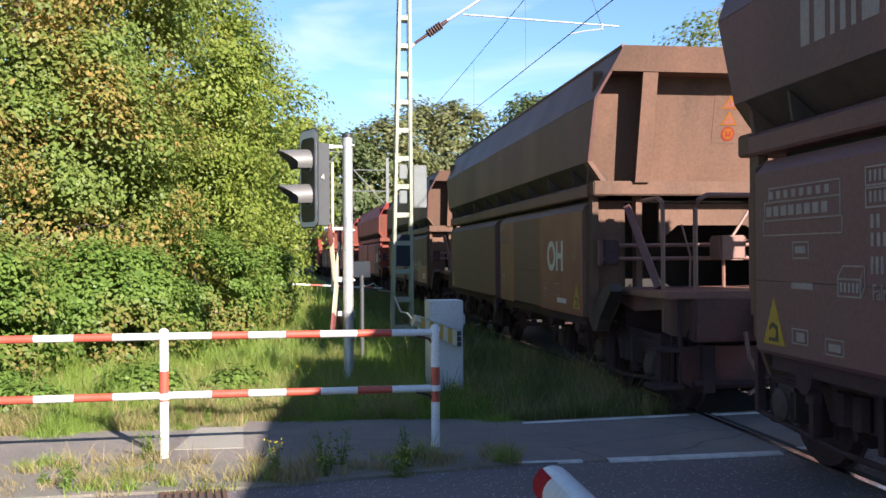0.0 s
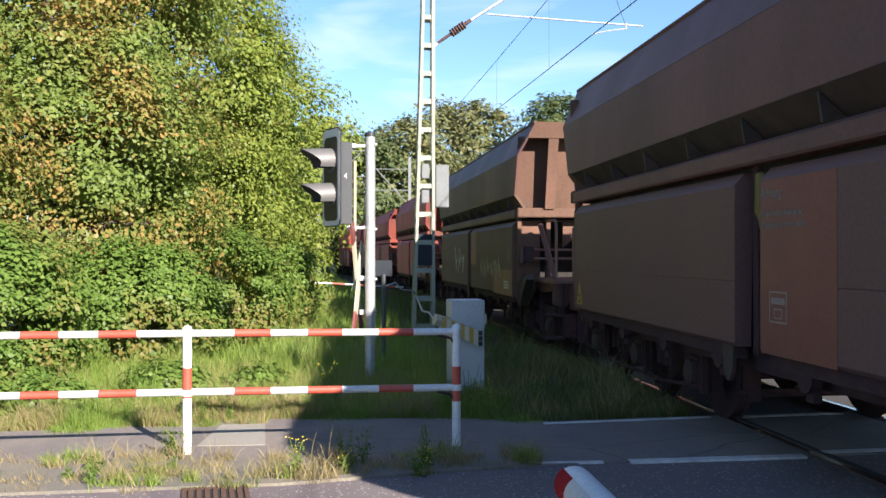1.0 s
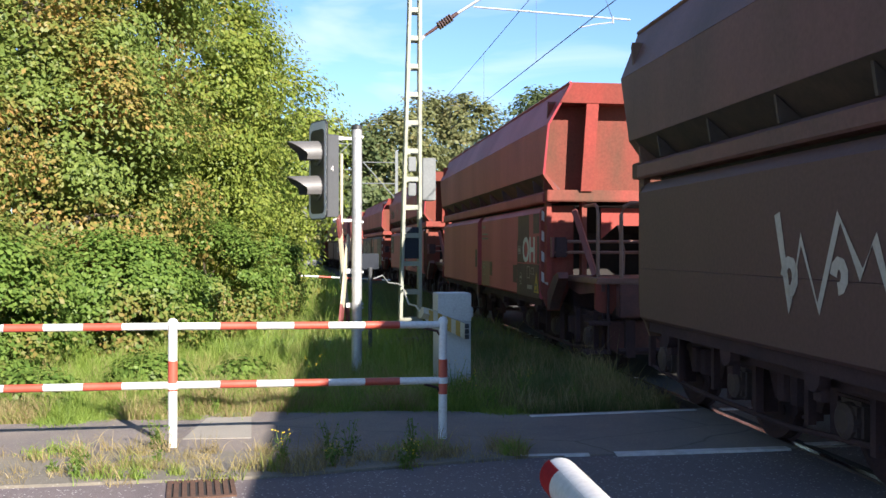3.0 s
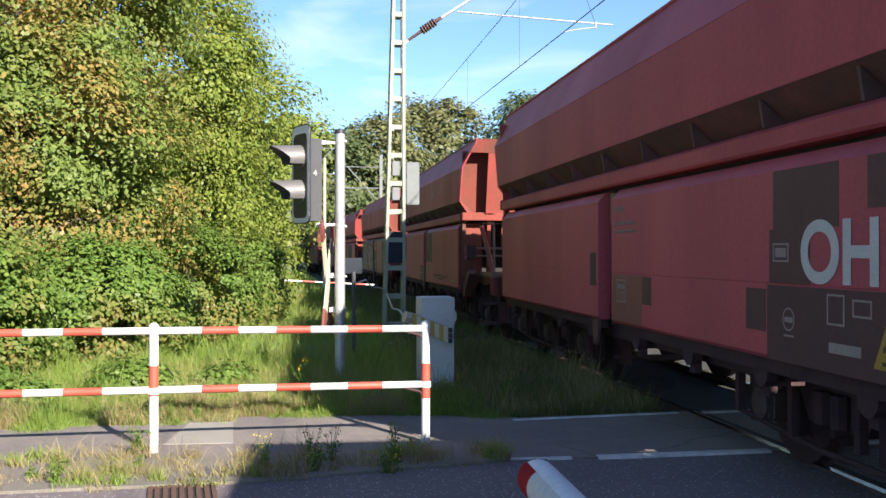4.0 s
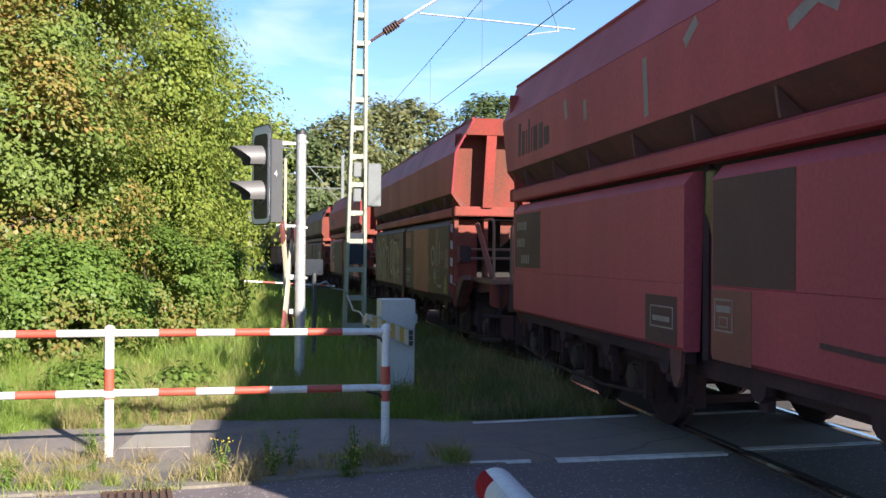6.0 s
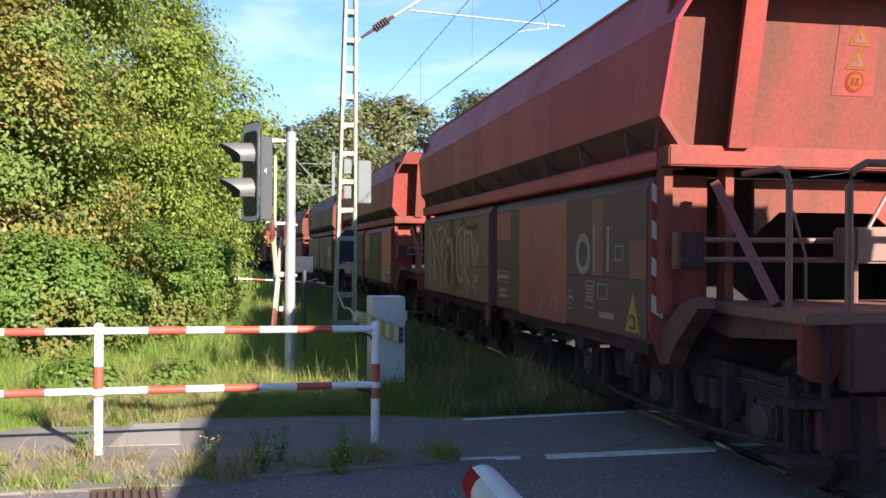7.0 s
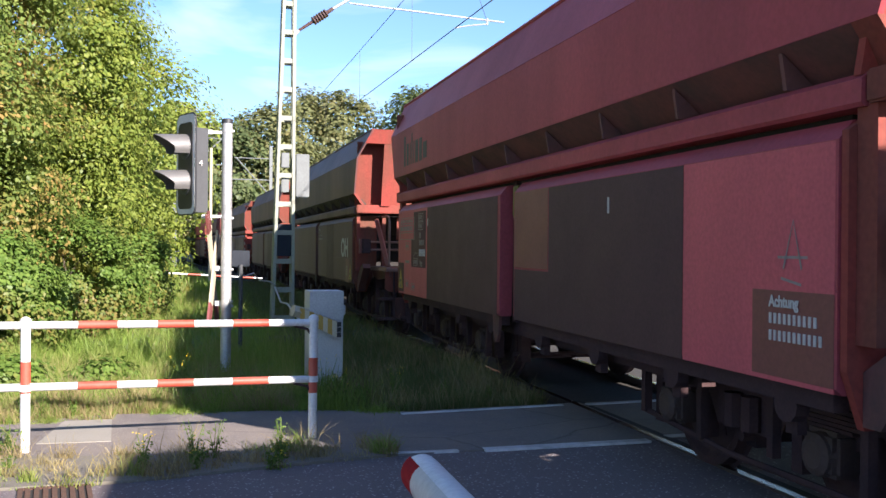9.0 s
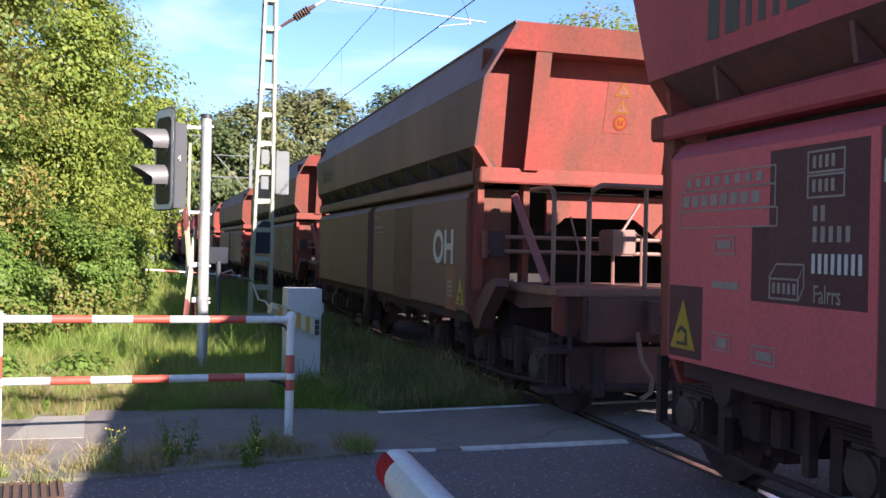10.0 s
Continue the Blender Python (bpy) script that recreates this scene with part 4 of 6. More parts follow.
def triangle(w, y, z, s=0.40, lvl=2):
    bm = B()
    x = -(1.53 + 0.0025 * lvl)
    prism(bm, [(yl(y - s * 0.5), z), (yl(y + s * 0.5), z), (yl(y), z + s * 1.05)], "x", x, x + 0.006)
    part("warning_sign", bm, YELLOW, w, "yellow warning triangle")
    bm = B()
    u = s / 0.4
    pts = [(0.09, 0.03), (0.09, 0.06), (-0.03, 0.06), (-0.05, 0.13), (0.02, 0.16), (0.08, 0.12), (0.08, 0.16), (0.02, 0.20), (-0.07, 0.17), (-0.09, 0.03)]
    prism(bm, [(yl(y + a * u), z + b * u) for a, b in pts], "x", x - 0.002, x + 0.002)
    part("pictogram", bm, SIGNAL_BLACK, w)


def emblem(w, y, z, r=0.075):
    bm = B()
    x = -(1.53 + 0.005)
    for a in range(20):
        a0, a1 = a * math.pi / 10, (a + 1) * math.pi / 10
        p = [(yl(y + math.cos(t) * q), z + math.sin(t) * q) for t, q in ((a0, r), (a1, r), (a1, r - 0.012), (a0, r - 0.012))]
        bm.faces.new([bm.verts.new((x, *v)) for v in p])
    bmesh.ops.remove_doubles(bm, verts=bm.verts[:], dist=0.0005)
    part("emblem", bm, LETTER_GREY, w)
    bars(w, y - 0.05, y + 0.05, z - 0.02, 0.035, LETTER_GREY)
    bars(w, y - 0.06, y + 0.06, z - 0.11, 0.012, LETTER_GREY)


def strokes(w, lines, width, mat, name, label, x=1.53, lvl=2):
    """Sprayed lines: a flat ribbon along each row of points."""
    xx = -(x + 0.0025 * lvl)
    for pts in lines:
        bm = B()
        v = [Vector((xx, yl(a), b)) for a, b in pts]
        row = []
        for i, p in enumerate(v):
            d = (v[min(i + 1, len(v) - 1)] - v[max(i - 1, 0)]).normalized()
            n = Vector((0, -d.z, d.y)) * width / 2
            row.append((bm.verts.new(p - n), bm.verts.new(p + n)))
        for a, b in zip(row, row[1:]):
            bm.faces.new((a[0], a[1], b[1], b[0]))
        part(name, bm, mat, w, label)


def flowing(pts, steps=5):
    """A rounded line through the given points."""
    out = []
    for i in range(len(pts) - 1):
        p = [Vector(pts[max(0, min(len(pts) - 1, i + j))]) for j in (-1, 0, 1, 2)]
        for k in range(steps):
            t = k / steps
            v = 0.5 * (2 * p[1] + (p[2] - p[0]) * t + (2 * p[0] - 5 * p[1] + 4 * p[2] - p[3]) * t * t + (3 * p[1] - p[0] - 3 * p[2] + p[3]) * t ** 3)
            out.append((v.x, v.y))
    return out + [tuple(pts[-1])]


def scrawl(seed, y0, y1, z0, z1, n):
    """A jagged abstract figure of peaks and loops between y0 and y1."""
    r = random.Random(seed)
    h = z1 - z0
    line, out = [], []
    k = n * 4
    for j in range(k + 1):
        a = y1 - (y1 - y0) * j / k
        top = j % 2 == 0
        line.append((a + r.uniform(-0.06, 0.06), (z1 - r.uniform(0, 0.35) * h) if top else (z0 + r.uniform(0, 0.45) * h)))
        if j % 3 == 1:
            c, rad = (a, z0 + h * r.uniform(0.35, 0.65)), h * r.uniform(0.10, 0.20)
            out.append([(c[0] + math.cos(t) * rad * 0.8, c[1] + math.sin(t) * rad) for t in [q * 0.7 for q in range(8)]])
    return [line] + out


def wordmark(w, y_left, z, h, mat):
    """The owner's painted mark as plain strokes and a block."""
    y = y_left
    for k, (wd, hh) in enumerate(((0.11, 1.0), (0.13, 0.72), (0.05, 0.72), (0.06, 1.0), (0.05, 0.72), (0.17, 0.72), (0.16, 0.72))):
        s = h / 0.42
        plate(w, y - wd * s, y, z, z + hh * h, mat, "wordmark_block", 1, 1.55)
        y -= (wd + 0.06) * s
    plate(w, y - 0.20 * h / 0.42, y, z + 0.02, z + 0.55 * h, mat, "wordmark_block", 1, 1.55)


def caution(w, y_left, mat=None):
    mat = mat or LETTER_GREY
    words(w, "Achtung:", y_left, 2.00, 0.075, mat)
    words(w, "Die gleichmäßige Beladung der", y_left, 1.87, 0.045, mat, width=0.8)
    words(w, "Wageneinheit ist sicherzustellen", y_left, 1.79, 0.045, mat, width=0.8)


def inspection_grid(w, y, z, mat):
    outline(w, y - 0.26, y, z, z + 0.22, mat)
    bars(w, y - 0.23, y - 0.03, z + 0.13, 0.045, mat)
    outline(w, y - 0.19, y - 0.07, z + 0.03, z + 0.10, mat, 0.008)


def rear_table(w, mat):
    """Load table, number block and signs at the trailing end of a side."""
    outline(w, 9.30, 10.18, 1.92, 2.02, mat, 0.008)
    outline(w, 9.30, 10.24, 1.80, 1.925, mat, 0.008)
    outline(w, 9.28, 10.26, 1.70, 1.805, mat, 0.008)
    for k in range(8):
        plate(w, 10.12 - k * 0.1, 10.17 - k * 0.1, 1.945, 1.995, mat, "lettering_bar", 2)
        plate(w, 10.14 - k * 0.1, 10.21 - k * 0.1, 1.83, 1.895, mat, "lettering_bar", 2)
    outline(w, 8.78, 9.05, 1.95, 2.06, mat, 0.01)
    outline(w, 8.78, 9.05, 1.83, 1.945, mat, 0.01)
    glyphs(w, 9.01, 1.975, 0.06, 4, mat)
    glyphs(w, 9.01, 1.86, 0.06, 4, mat)
    glyphs(w, 9.00, 1.72, 0.075, 2, mat)
    glyphs(w, 9.00, 1.62, 0.075, 5, mat, 0.058)
    glyphs(w, 9.00, 1.47, 0.095, 8, mat, 0.046)
    words(w, "Falrrs", 8.99, 1.33, 0.09, mat, width=0.7)
    outline(w, 9.66, 9.86, 1.55, 1.66, mat, 0.009)
    bars(w, 9.70, 9.83, 1.585, 0.045, mat)
    bars(w, 9.62, 9.88, 1.36, 0.04, mat)
    outline(w, 9.10, 9.34, 1.33, 1.44, mat, 0.01)
    strokes(w, [[(9.34, 1.44), (9.28, 1.51), (9.06, 1.51), (9.10, 1.44)], [(9.06, 1.51), (9.06, 1.40), (9.10, 1.33)]], 0.01, mat, "volume_mark", "white outline of a box")
    glyphs(w, 9.31, 1.36, 0.055, 5, mat)
    outline(w, 9.68, 9.88, 1.01, 1.11, mat, 0.008)
    outline(w, 9.28, 9.48, 0.98, 1.08, mat, 0.008)
    bars(w, 9.72, 9.82, 1.03, 0.055, mat)
    bars(w, 9.31, 9.44, 1.005, 0.045, mat)


def hazard_stripes(w):
    """White slanted stripes down the leading corner of the bulkhead."""
    for k in range(4):
        z = 1.10 + k * 0.29
        bm = B()
        prism(bm, [(-1.515, z + 0.06), (-1.42, z), (-1.42, z + 0.13), (-1.515, z + 0.20)], "y", yl(0.22) - 0.004, yl(0.22) + 0.002)
        part("hazard_stripe", bm, LETTER, w, "white slanted hazard stripe")


w = wagons[-1]
rear_table(w, LETTER_GREY)
triangle(w, 10.12, 0.98, 0.30)
wordmark(w, 9.7, 2.86, 0.40, LETTER_GREY)
bars(w, 8.1, 9.0, 2.74, 0.07, LETTER_GREY)

w = wagons[0]
plate(w, 0.29, 2.30, 0.905, 2.125, PATCH_RED)
plate(w, 3.95, 4.98, 0.905, 2.125, PATCH_RED)
words(w, "OH", 1.90, 1.43, 0.37, LETTER, width=1.0, bold=0.013, label="large white capital letters")
caution(w, 4.98)
inspection_grid(w, 4.85, 1.13, LETTER_GREY)
emblem(w, 2.05, 1.18)
outline(w, 1.30, 1.56, 1.10, 1.26, LETTER_GREY)
bars(w, 1.00, 1.42, 1.02, 0.06, LETTER)
triangle(w, 0.55, 0.98, 0.29)
triangle(w, 10.12, 0.98, 0.28)
strokes(w, [[(0.62, 1.52), (0.70, 1.62), (0.62, 1.78), (0.55, 1.62), (0.62, 1.52)], [(0.66, 1.56), (0.62, 1.66), (0.58, 1.56)]], 0.014, LETTER_GREY, "flame_mark", "faint flame-shaped mark")

w = wagons[1]
plate(w, 4.25, 5.0, 1.42, 2.125, PATCH_RED)
plate(w, 0.30, 2.15, 0.905, 1.37, PATCH_RED)
caution(w, 4.92)
strokes(w, scrawl(4, 6.0, 7.6, 1.15, 1.85, 2), 0.08, GRAFFITI, "graffito", "pale grey sprayed lettering")
strokes(w, scrawl(8, 1.5, 3.7, 1.10, 1.62, 4), 0.07, GRAFFITI_GREEN, "graffito", "dark green sprayed lettering")
strokes(w, scrawl(8, 1.53, 3.73, 1.12, 1.64, 4), 0.012, GRAFFITI, "graffito_edge", "pale sprayed edge", lvl=3)
bars(w, 0.62, 1.05, 1.13, 0.03, LETTER, 3)
strokes(w, [[(0.62, 1.52), (0.70, 1.62), (0.62, 1.80), (0.55, 1.62), (0.62, 1.52)]], 0.016, YELLOW, "flame_mark", "yellow flame-shaped mark")

w = wagons[2]
plate(w, 0.94, 1.70, 1.75, 2.125, PATCH_OLIVE)
plate(w, 1.25, 1.75, 1.405, 1.75, PATCH_OLIVE)
plate(w, 0.29, 1.78, 0.905, 1.39, PATCH_DARK)
plate(w, 0.29, 0.66, 1.84, 2.125, PATCH_OLIVE)
plate(w, 0.29, 0.42, 1.40, 1.80, PATCH_DARK)
plate(w, 1.80, 2.08, 1.08, 1.36, PATCH_OLIVE)
plate(w, 4.15, 4.95, 0.93, 1.385, PATCH_RED)
plate(w, 3.90, 4.12, 1.13, 1.38, PATCH_OLIVE)
plate(w, 5.52, 5.72, 1.25, 1.60, PATCH_DARK)
words(w, "OH", 1.36, 1.43, 0.37, LETTER, width=1.05, bold=0.013, label="large white capital letters")
caution(w, 4.92)
inspection_grid(w, 4.83, 1.12, LETTER_GREY)
outline(w, 1.50, 1.70, 1.54, 1.66, LETTER_GREY)
bars(w, 1.53, 1.67, 1.57, 0.06, LETTER_GREY)
emblem(w, 1.50, 1.18)
outline(w, 0.62, 0.80, 1.24, 1.34, LETTER_GREY)
outline(w, 0.88, 1.06, 1.18, 1.36, LETTER_GREY)
bars(w, 0.72, 1.04, 1.02, 0.06, LETTER_GREY)
triangle(w, 0.46, 0.98, 0.29)
hazard_stripes(w)

w = wagons[3]
plate(w, 3.95, 4.98, 1.41, 2.125, PATCH_OLIVE)
plate(w, 4.45, 4.98, 0.905, 1.38, PATCH_RED)
plate(w, 5.55, 6.15, 0.93, 1.30, PATCH_OLIVE)
plate(w, 9.2, 10.3, 1.45, 2.10, PATCH_OLIVE)
inspection_grid(w, 4.95, 1.10, LETTER_GREY)
outline(w, 5.62, 6.05, 1.05, 1.22, LETTER_GREY)
bars(w, 5.68, 6.0, 1.10, 0.04, LETTER_GREY)
glyphs(w, 10.2, 1.90, 0.10, 6, LETTER_GREY)
glyphs(w, 10.2, 1.70, 0.10, 5, LETTER_GREY)
glyphs(w, 10.0, 1.50, 0.10, 5, LETTER_GREY)
wordmark(w, 10.1, 2.80, 0.40, PATCH_DARK)
strokes(w, [[(3.7, 1.12), (3.2, 1.10), (2.6, 1.13), (2.1, 1.08), (1.6, 1.12)], [(3.0, 1.06), (2.2, 1.03)]], 0.035, PATCH_DARK, "smear", "dark smeared line")
strokes(w, [[(4.0, 2.95), (3.7, 3.05), (3.5, 2.95)]], 0.09, LETTER_GREY, "worn_patch", "pale worn paint patch", x=1.55, lvl=1)
for line in ([(6.1, 2.72), (6.15, 3.2)], [(5.4, 3.15), (5.2, 3.28)], [(3.8, 3.06), (3.8, 3.3)], [(8.2, 3.0), (8.25, 3.2)], [(7.6, 2.9), (7.62, 3.1)], [(2.6, 2.95), (2.4, 3.2)]):
    strokes(w, [line], 0.09, LETTER_GREY, "worn_patch", "pale worn paint patch", x=1.55, lvl=1)
bars(w, 0.8, 1.1, 1.02, 0.05, LETTER_GREY)

w = wagons[4]
plate(w, 4.30, 4.98, 1.76, 2.10, PATCH_BRICK, lvl=2)
plate(w, 2.22, 3.95, 0.905, 2.125, PATCH_BRICK)
plate(w, 1.22, 1.50, 1.41, 2.10, PATCH_RED)
plate(w, 0.29, 0.62, 1.405, 1.72, PATCH_RED)
words(w, "O", 1.95, 1.43, 0.37, LETTER_GREY, width=1.0, bold=0.013, label="large white capital letter")
plate(w, 1.42, 1.47, 1.45, 1.85, LETTER_GREY, "faded_stroke", 2)
plate(w, 1.08, 1.13, 1.45, 1.85, LETTER_GREY, "faded_stroke", 2)
emblem(w, 2.10, 1.18)
outline(w, 1.45, 1.66, 1.10, 1.36, LETTER_GREY)
bars(w, 1.48, 1.63, 1.30, 0.02, LETTER_GREY, 5)
outline(w, 1.12, 1.36, 1.20, 1.34, LETTER_GREY)
bars(w, 0.95, 1.32, 1.04, 0.05, LETTER_GREY)
outline(w, 0.76, 0.94, 1.55, 1.68, LETTER_GREY)
triangle(w, 0.55, 0.97, 0.30)
hazard_stripes(w)
outline(w, 4.35, 4.95, 1.24, 1.38, LETTER_GREY)
bars(w, 4.40, 4.90, 1.28, 0.05, LETTER_GREY)
bars(w, 4.50, 4.85, 1.12, 0.04, LETTER_GREY, 2)
plate(w, 5.46, 10.33, 0.93, 1.39, GRAF_BASE)
plate(w, 5.46, 10.33, 1.41, 2.10, GRAF_BASE)
plate(w, 7.69, 8.03, 1.85, 2.12, PATCH_DARK, lvl=2)
HAZE = ([(9.5, 1.80), (9.44, 1.66), (9.28, 1.25), (9.2, 1.1)], [(7.23, 1.84), (7.2, 1.6), (7.14, 1.40)], [(6.71, 1.85), (6.70, 1.6), (6.67, 1.40)], [(7.1, 1.35), (6.9, 1.2), (6.7, 1.0)], [(8.79, 1.35), (8.75, 1.1), (8.72, 0.96)], [(8.75, 1.8), (8.7, 1.5)], [(6.35, 1.3), (6.15, 1.05)], [(9.9, 1.5), (9.75, 1.05)], [(6.35, 1.8), (6.1, 1.5)])
strokes(w, [flowing(line) for line in HAZE], 0.19, GRAFFITI_GREEN, "graffito_fill", "grey-green sprayed filling", lvl=2)
strokes(w, ([(8.2, 1.66), (8.05, 1.4), (7.96, 1.1)], [(7.64, 1.85), (7.56, 1.5), (7.45, 1.02)]), 0.24, PATCH_DARK, "graffito_shade", "dark brown sprayed field", lvl=2.5)
LETTERS = ([(9.73, 2.0), (9.82, 1.73), (9.64, 1.45), (9.36, 1.16)], [(9.69, 1.97), (9.35, 1.74), (9.03, 1.52)], [(8.6, 2.01), (8.97, 1.97), (9.03, 1.85), (8.89, 1.49), (8.79, 1.36)], [(8.48, 2.01), (8.18, 1.76), (7.97, 1.78)], [(8.51, 1.91), (8.6, 1.47)], [(7.87, 1.82), (7.84, 1.65), (7.71, 1.53), (7.83, 1.34), (7.88, 1.1)])
LETTERS2 = ([(8.18, 1.62), (8.41, 1.29), (8.26, 1.05)], [(7.07, 2.01), (7.4, 1.86), (7.46, 1.56), (7.35, 1.25), (7.06, 1.17)], [(6.88, 2.01), (6.88, 1.5), (6.84, 1.32), (6.53, 1.13)], [(6.88, 1.9), (6.48, 1.91), (6.36, 1.65), (6.24, 1.39)], [(6.0, 1.25), (6.24, 1.21), (6.32, 1.08)], [(6.06, 1.73), (5.98, 1.56)])
for group_, wide in ((LETTERS, 0.075), (LETTERS2, 0.12)):
    group_ = [flowing(line) for line in group_]
    strokes(w, group_, wide + 0.035, PATCH_DARK, "graffito_outline", "dark sprayed outline", lvl=3)
    strokes(w, group_, wide, GRAFFITI_OCHRE, "graffito", "ochre sprayed lettering", lvl=4)
strokes(w, ([(7.23, 1.98), (7.07, 2.05), (6.88, 2.05), (6.85, 1.98), (6.45, 1.95), (5.98, 1.97)],), 0.07, PATCH_DARK, "graffito_outline", "dark sprayed outline", lvl=5)
strokes(w, ([(9.80, 1.95), (9.70, 2.02), (9.45, 1.84), (9.1, 1.58)], [(8.62, 2.04), (9.0, 1.98)], [(8.5, 2.03), (8.2, 1.80), (8.0, 1.80)]), 0.022, GRAFFITI, "graffito_edge", "silvery sprayed edge", lvl=5)
for line in ([(2.75, 1.05), (2.6, 1.2), (2.5, 1.02)], [(3.1, 1.02), (3.0, 1.15)], [(2.5, 1.6), (2.48, 1.72)], [(3.3, 1.7), (3.28, 1.85)]):
    strokes(w, [line], 0.04, LETTER_GREY, "worn_patch", "pale scuffed paint", lvl=2)

w = wagons[5]
plate(w, 8.56, 10.36, 0.905, 2.125, PATCH_PINK, lvl=0.5)
plate(w, 0.30, 1.74, 0.905, 2.125, PATCH_PINK, lvl=0.5)
plate(w, 5.52, 8.55, 0.905, 2.125, PATCH_OLIVE)
plate(w, 8.62, 9.35, 1.31, 2.09, PATCH_MAROON)
plate(w, 9.35, 9.50, 1.31, 1.70, PATCH_MAROON)
plate(w, 4.10, 4.98, 1.41, 2.125, PATCH_RED)
plate(w, 1.75, 4.08, 0.905, 2.125, PATCH_DARK)
plate(w, 4.08, 4.98, 0.905, 1.39, PATCH_DARK)
plate(w, 9.98, 10.36, 0.93, 1.36, PATCH_MAROON)
rear_table(w, LETTER_GREY)
glyphs(w, 9.00, 1.47, 0.095, 8, LETTER, 0.046, 3)
triangle(w, 10.19, 0.98, 0.28, 3)
wordmark(w, 9.95, 2.78, 0.44, LETTER_BLACK)
plate(w, 2.84, 2.87, 1.86, 1.98, LETTER, "lettering_bar", 2)
plate(w, 8.50, 8.53, 1.88, 1.98, LETTER, "lettering_bar", 2)
plate(w, 0.30, 0.98, 0.93, 1.385, PATCH_RED, label="dull maroon repainted field")
words(w, "Achtung", 0.82, 1.30, 0.06, LETTER, lvl=3, bold=0.003)
glyphs(w, 0.82, 1.21, 0.055, 10, LETTER, lvl=3)
glyphs(w, 0.82, 1.12, 0.055, 11, LETTER, lvl=3)
strokes(w, [[(0.7, 1.5), (0.62, 1.75), (0.55, 1.5)], [(0.75, 1.56), (0.5, 1.56)], [(0.72, 1.45), (0.55, 1.42)]], 0.015, LETTER_GREY, "flame_mark", "faint flame-shaped mark")

w = wagons[6]
words(w, "OH", 1.56, 1.43, 0.38, LETTER, width=1.05, bold=0.013, label="large white capital letters")
plate(w, 2.6, 3.6, 0.905, 2.125, PATCH_OLIVE)
plate(w, 0.6, 1.0, 0.905, 1.38, PATCH_RED)
caution(w, 4.92)
triangle(w, 0.46, 0.98, 0.28)
bars(w, 0.75, 0.95, 1.2, 0.03, LETTER_GREY, 4)
wordmark(w, 10.0, 2.85, 0.34, PATCH_DARK)
for i in (7, 9, 11):
    words(wagons[i], "OH", 1.5, 1.43, 0.37, LETTER_GREY, label="faded white capital letters")
    plate(wagons[i], 2.4, 3.8, 0.905, 2.125, PATCH_OLIVE)
for i in (8, 10, 12):
    plate(wagons[i], 3.2, 4.8, 0.905, 2.125, PATCH_OLIVE)
    hazard_stripes(wagons[i])


# ---- fixed things beside the crossing ----
def banded_tube(name, parent, p0, p1, r, bands, base=None, label=""):
    """A white tube with proud red painted bands, given as pairs of distances from p0."""
    bm = B()
    tube(bm, [p0, p1], r, 14)
    t = part(name, bm, base or WHITE, parent, label, smooth=True)
    d = (Vector(p1) - Vector(p0)).normalized()
    for a, b in bands:
        bm = B()
        tube(bm, [Vector(p0) + d * a, Vector(p0) + d * b], r + 0.0015, 14)
        part("red_band", bm, BAND, t, smooth=True)
    return t


def guard_rail():
    g = thing("guard_rail", "white and red banded tubular guard rail beside the footpath", "guard rail", pose(0, 7.73, 0.0))
    xs = (-3.15, -0.965, 1.22)
    tops = (1.04, 1.04, 1.03)
    reds = ((0.46, 0.70), (0.46, 0.70), (0.385, 0.675))
    for x, top, (r0, r1) in zip(xs, tops, reds):
        bm = B()
        lathe(bm, [(-0.25, 0.036), (top - 0.06, 0.036), (top - 0.058, 0.041), (top - 0.03, 0.041), (top - 0.012, 0.032), (top, 0.012)], (x, 0, 0), (x, 0, 2), 18)
        post = part("post", bm, WHITE, g, smooth=True)
        bm = B()
        tube(bm, [(x, 0, r0), (x, 0, r1)], 0.0375, 18)
        part("red_band", bm, BAND, post, smooth=True)
        bm = B()
        tube(bm, [(x, 0, 0.475), (x, 0, 0.525)], 0.044, 18)
        part("clamp", bm, WHITE, post, smooth=True)
    for z, dz in ((0.975, -0.012), (0.505, -0.008)):
        banded_tube("rail", g, (-0.93, 0, z), (1.19, 0, z + dz), 0.030, [(0.337, 0.625), (0.922, 1.20), (1.50, 1.786)])
        banded_tube("rail", g, (-3.12, 0, z), (-1.0, 0, z), 0.030, [(0.30, 0.58), (0.89, 1.18), (1.476, 1.768)])
    for z in (0.91, 0.44):
        bm = B()
        tube(bm, [(1.21, -0.005, z - 0.06), (1.17, -0.005, z), (1.06, -0.005, z + 0.028)], 0.011, 8)
        part("bracket", bm, UNDER, g, "dark curved bracket")


guard_rail()


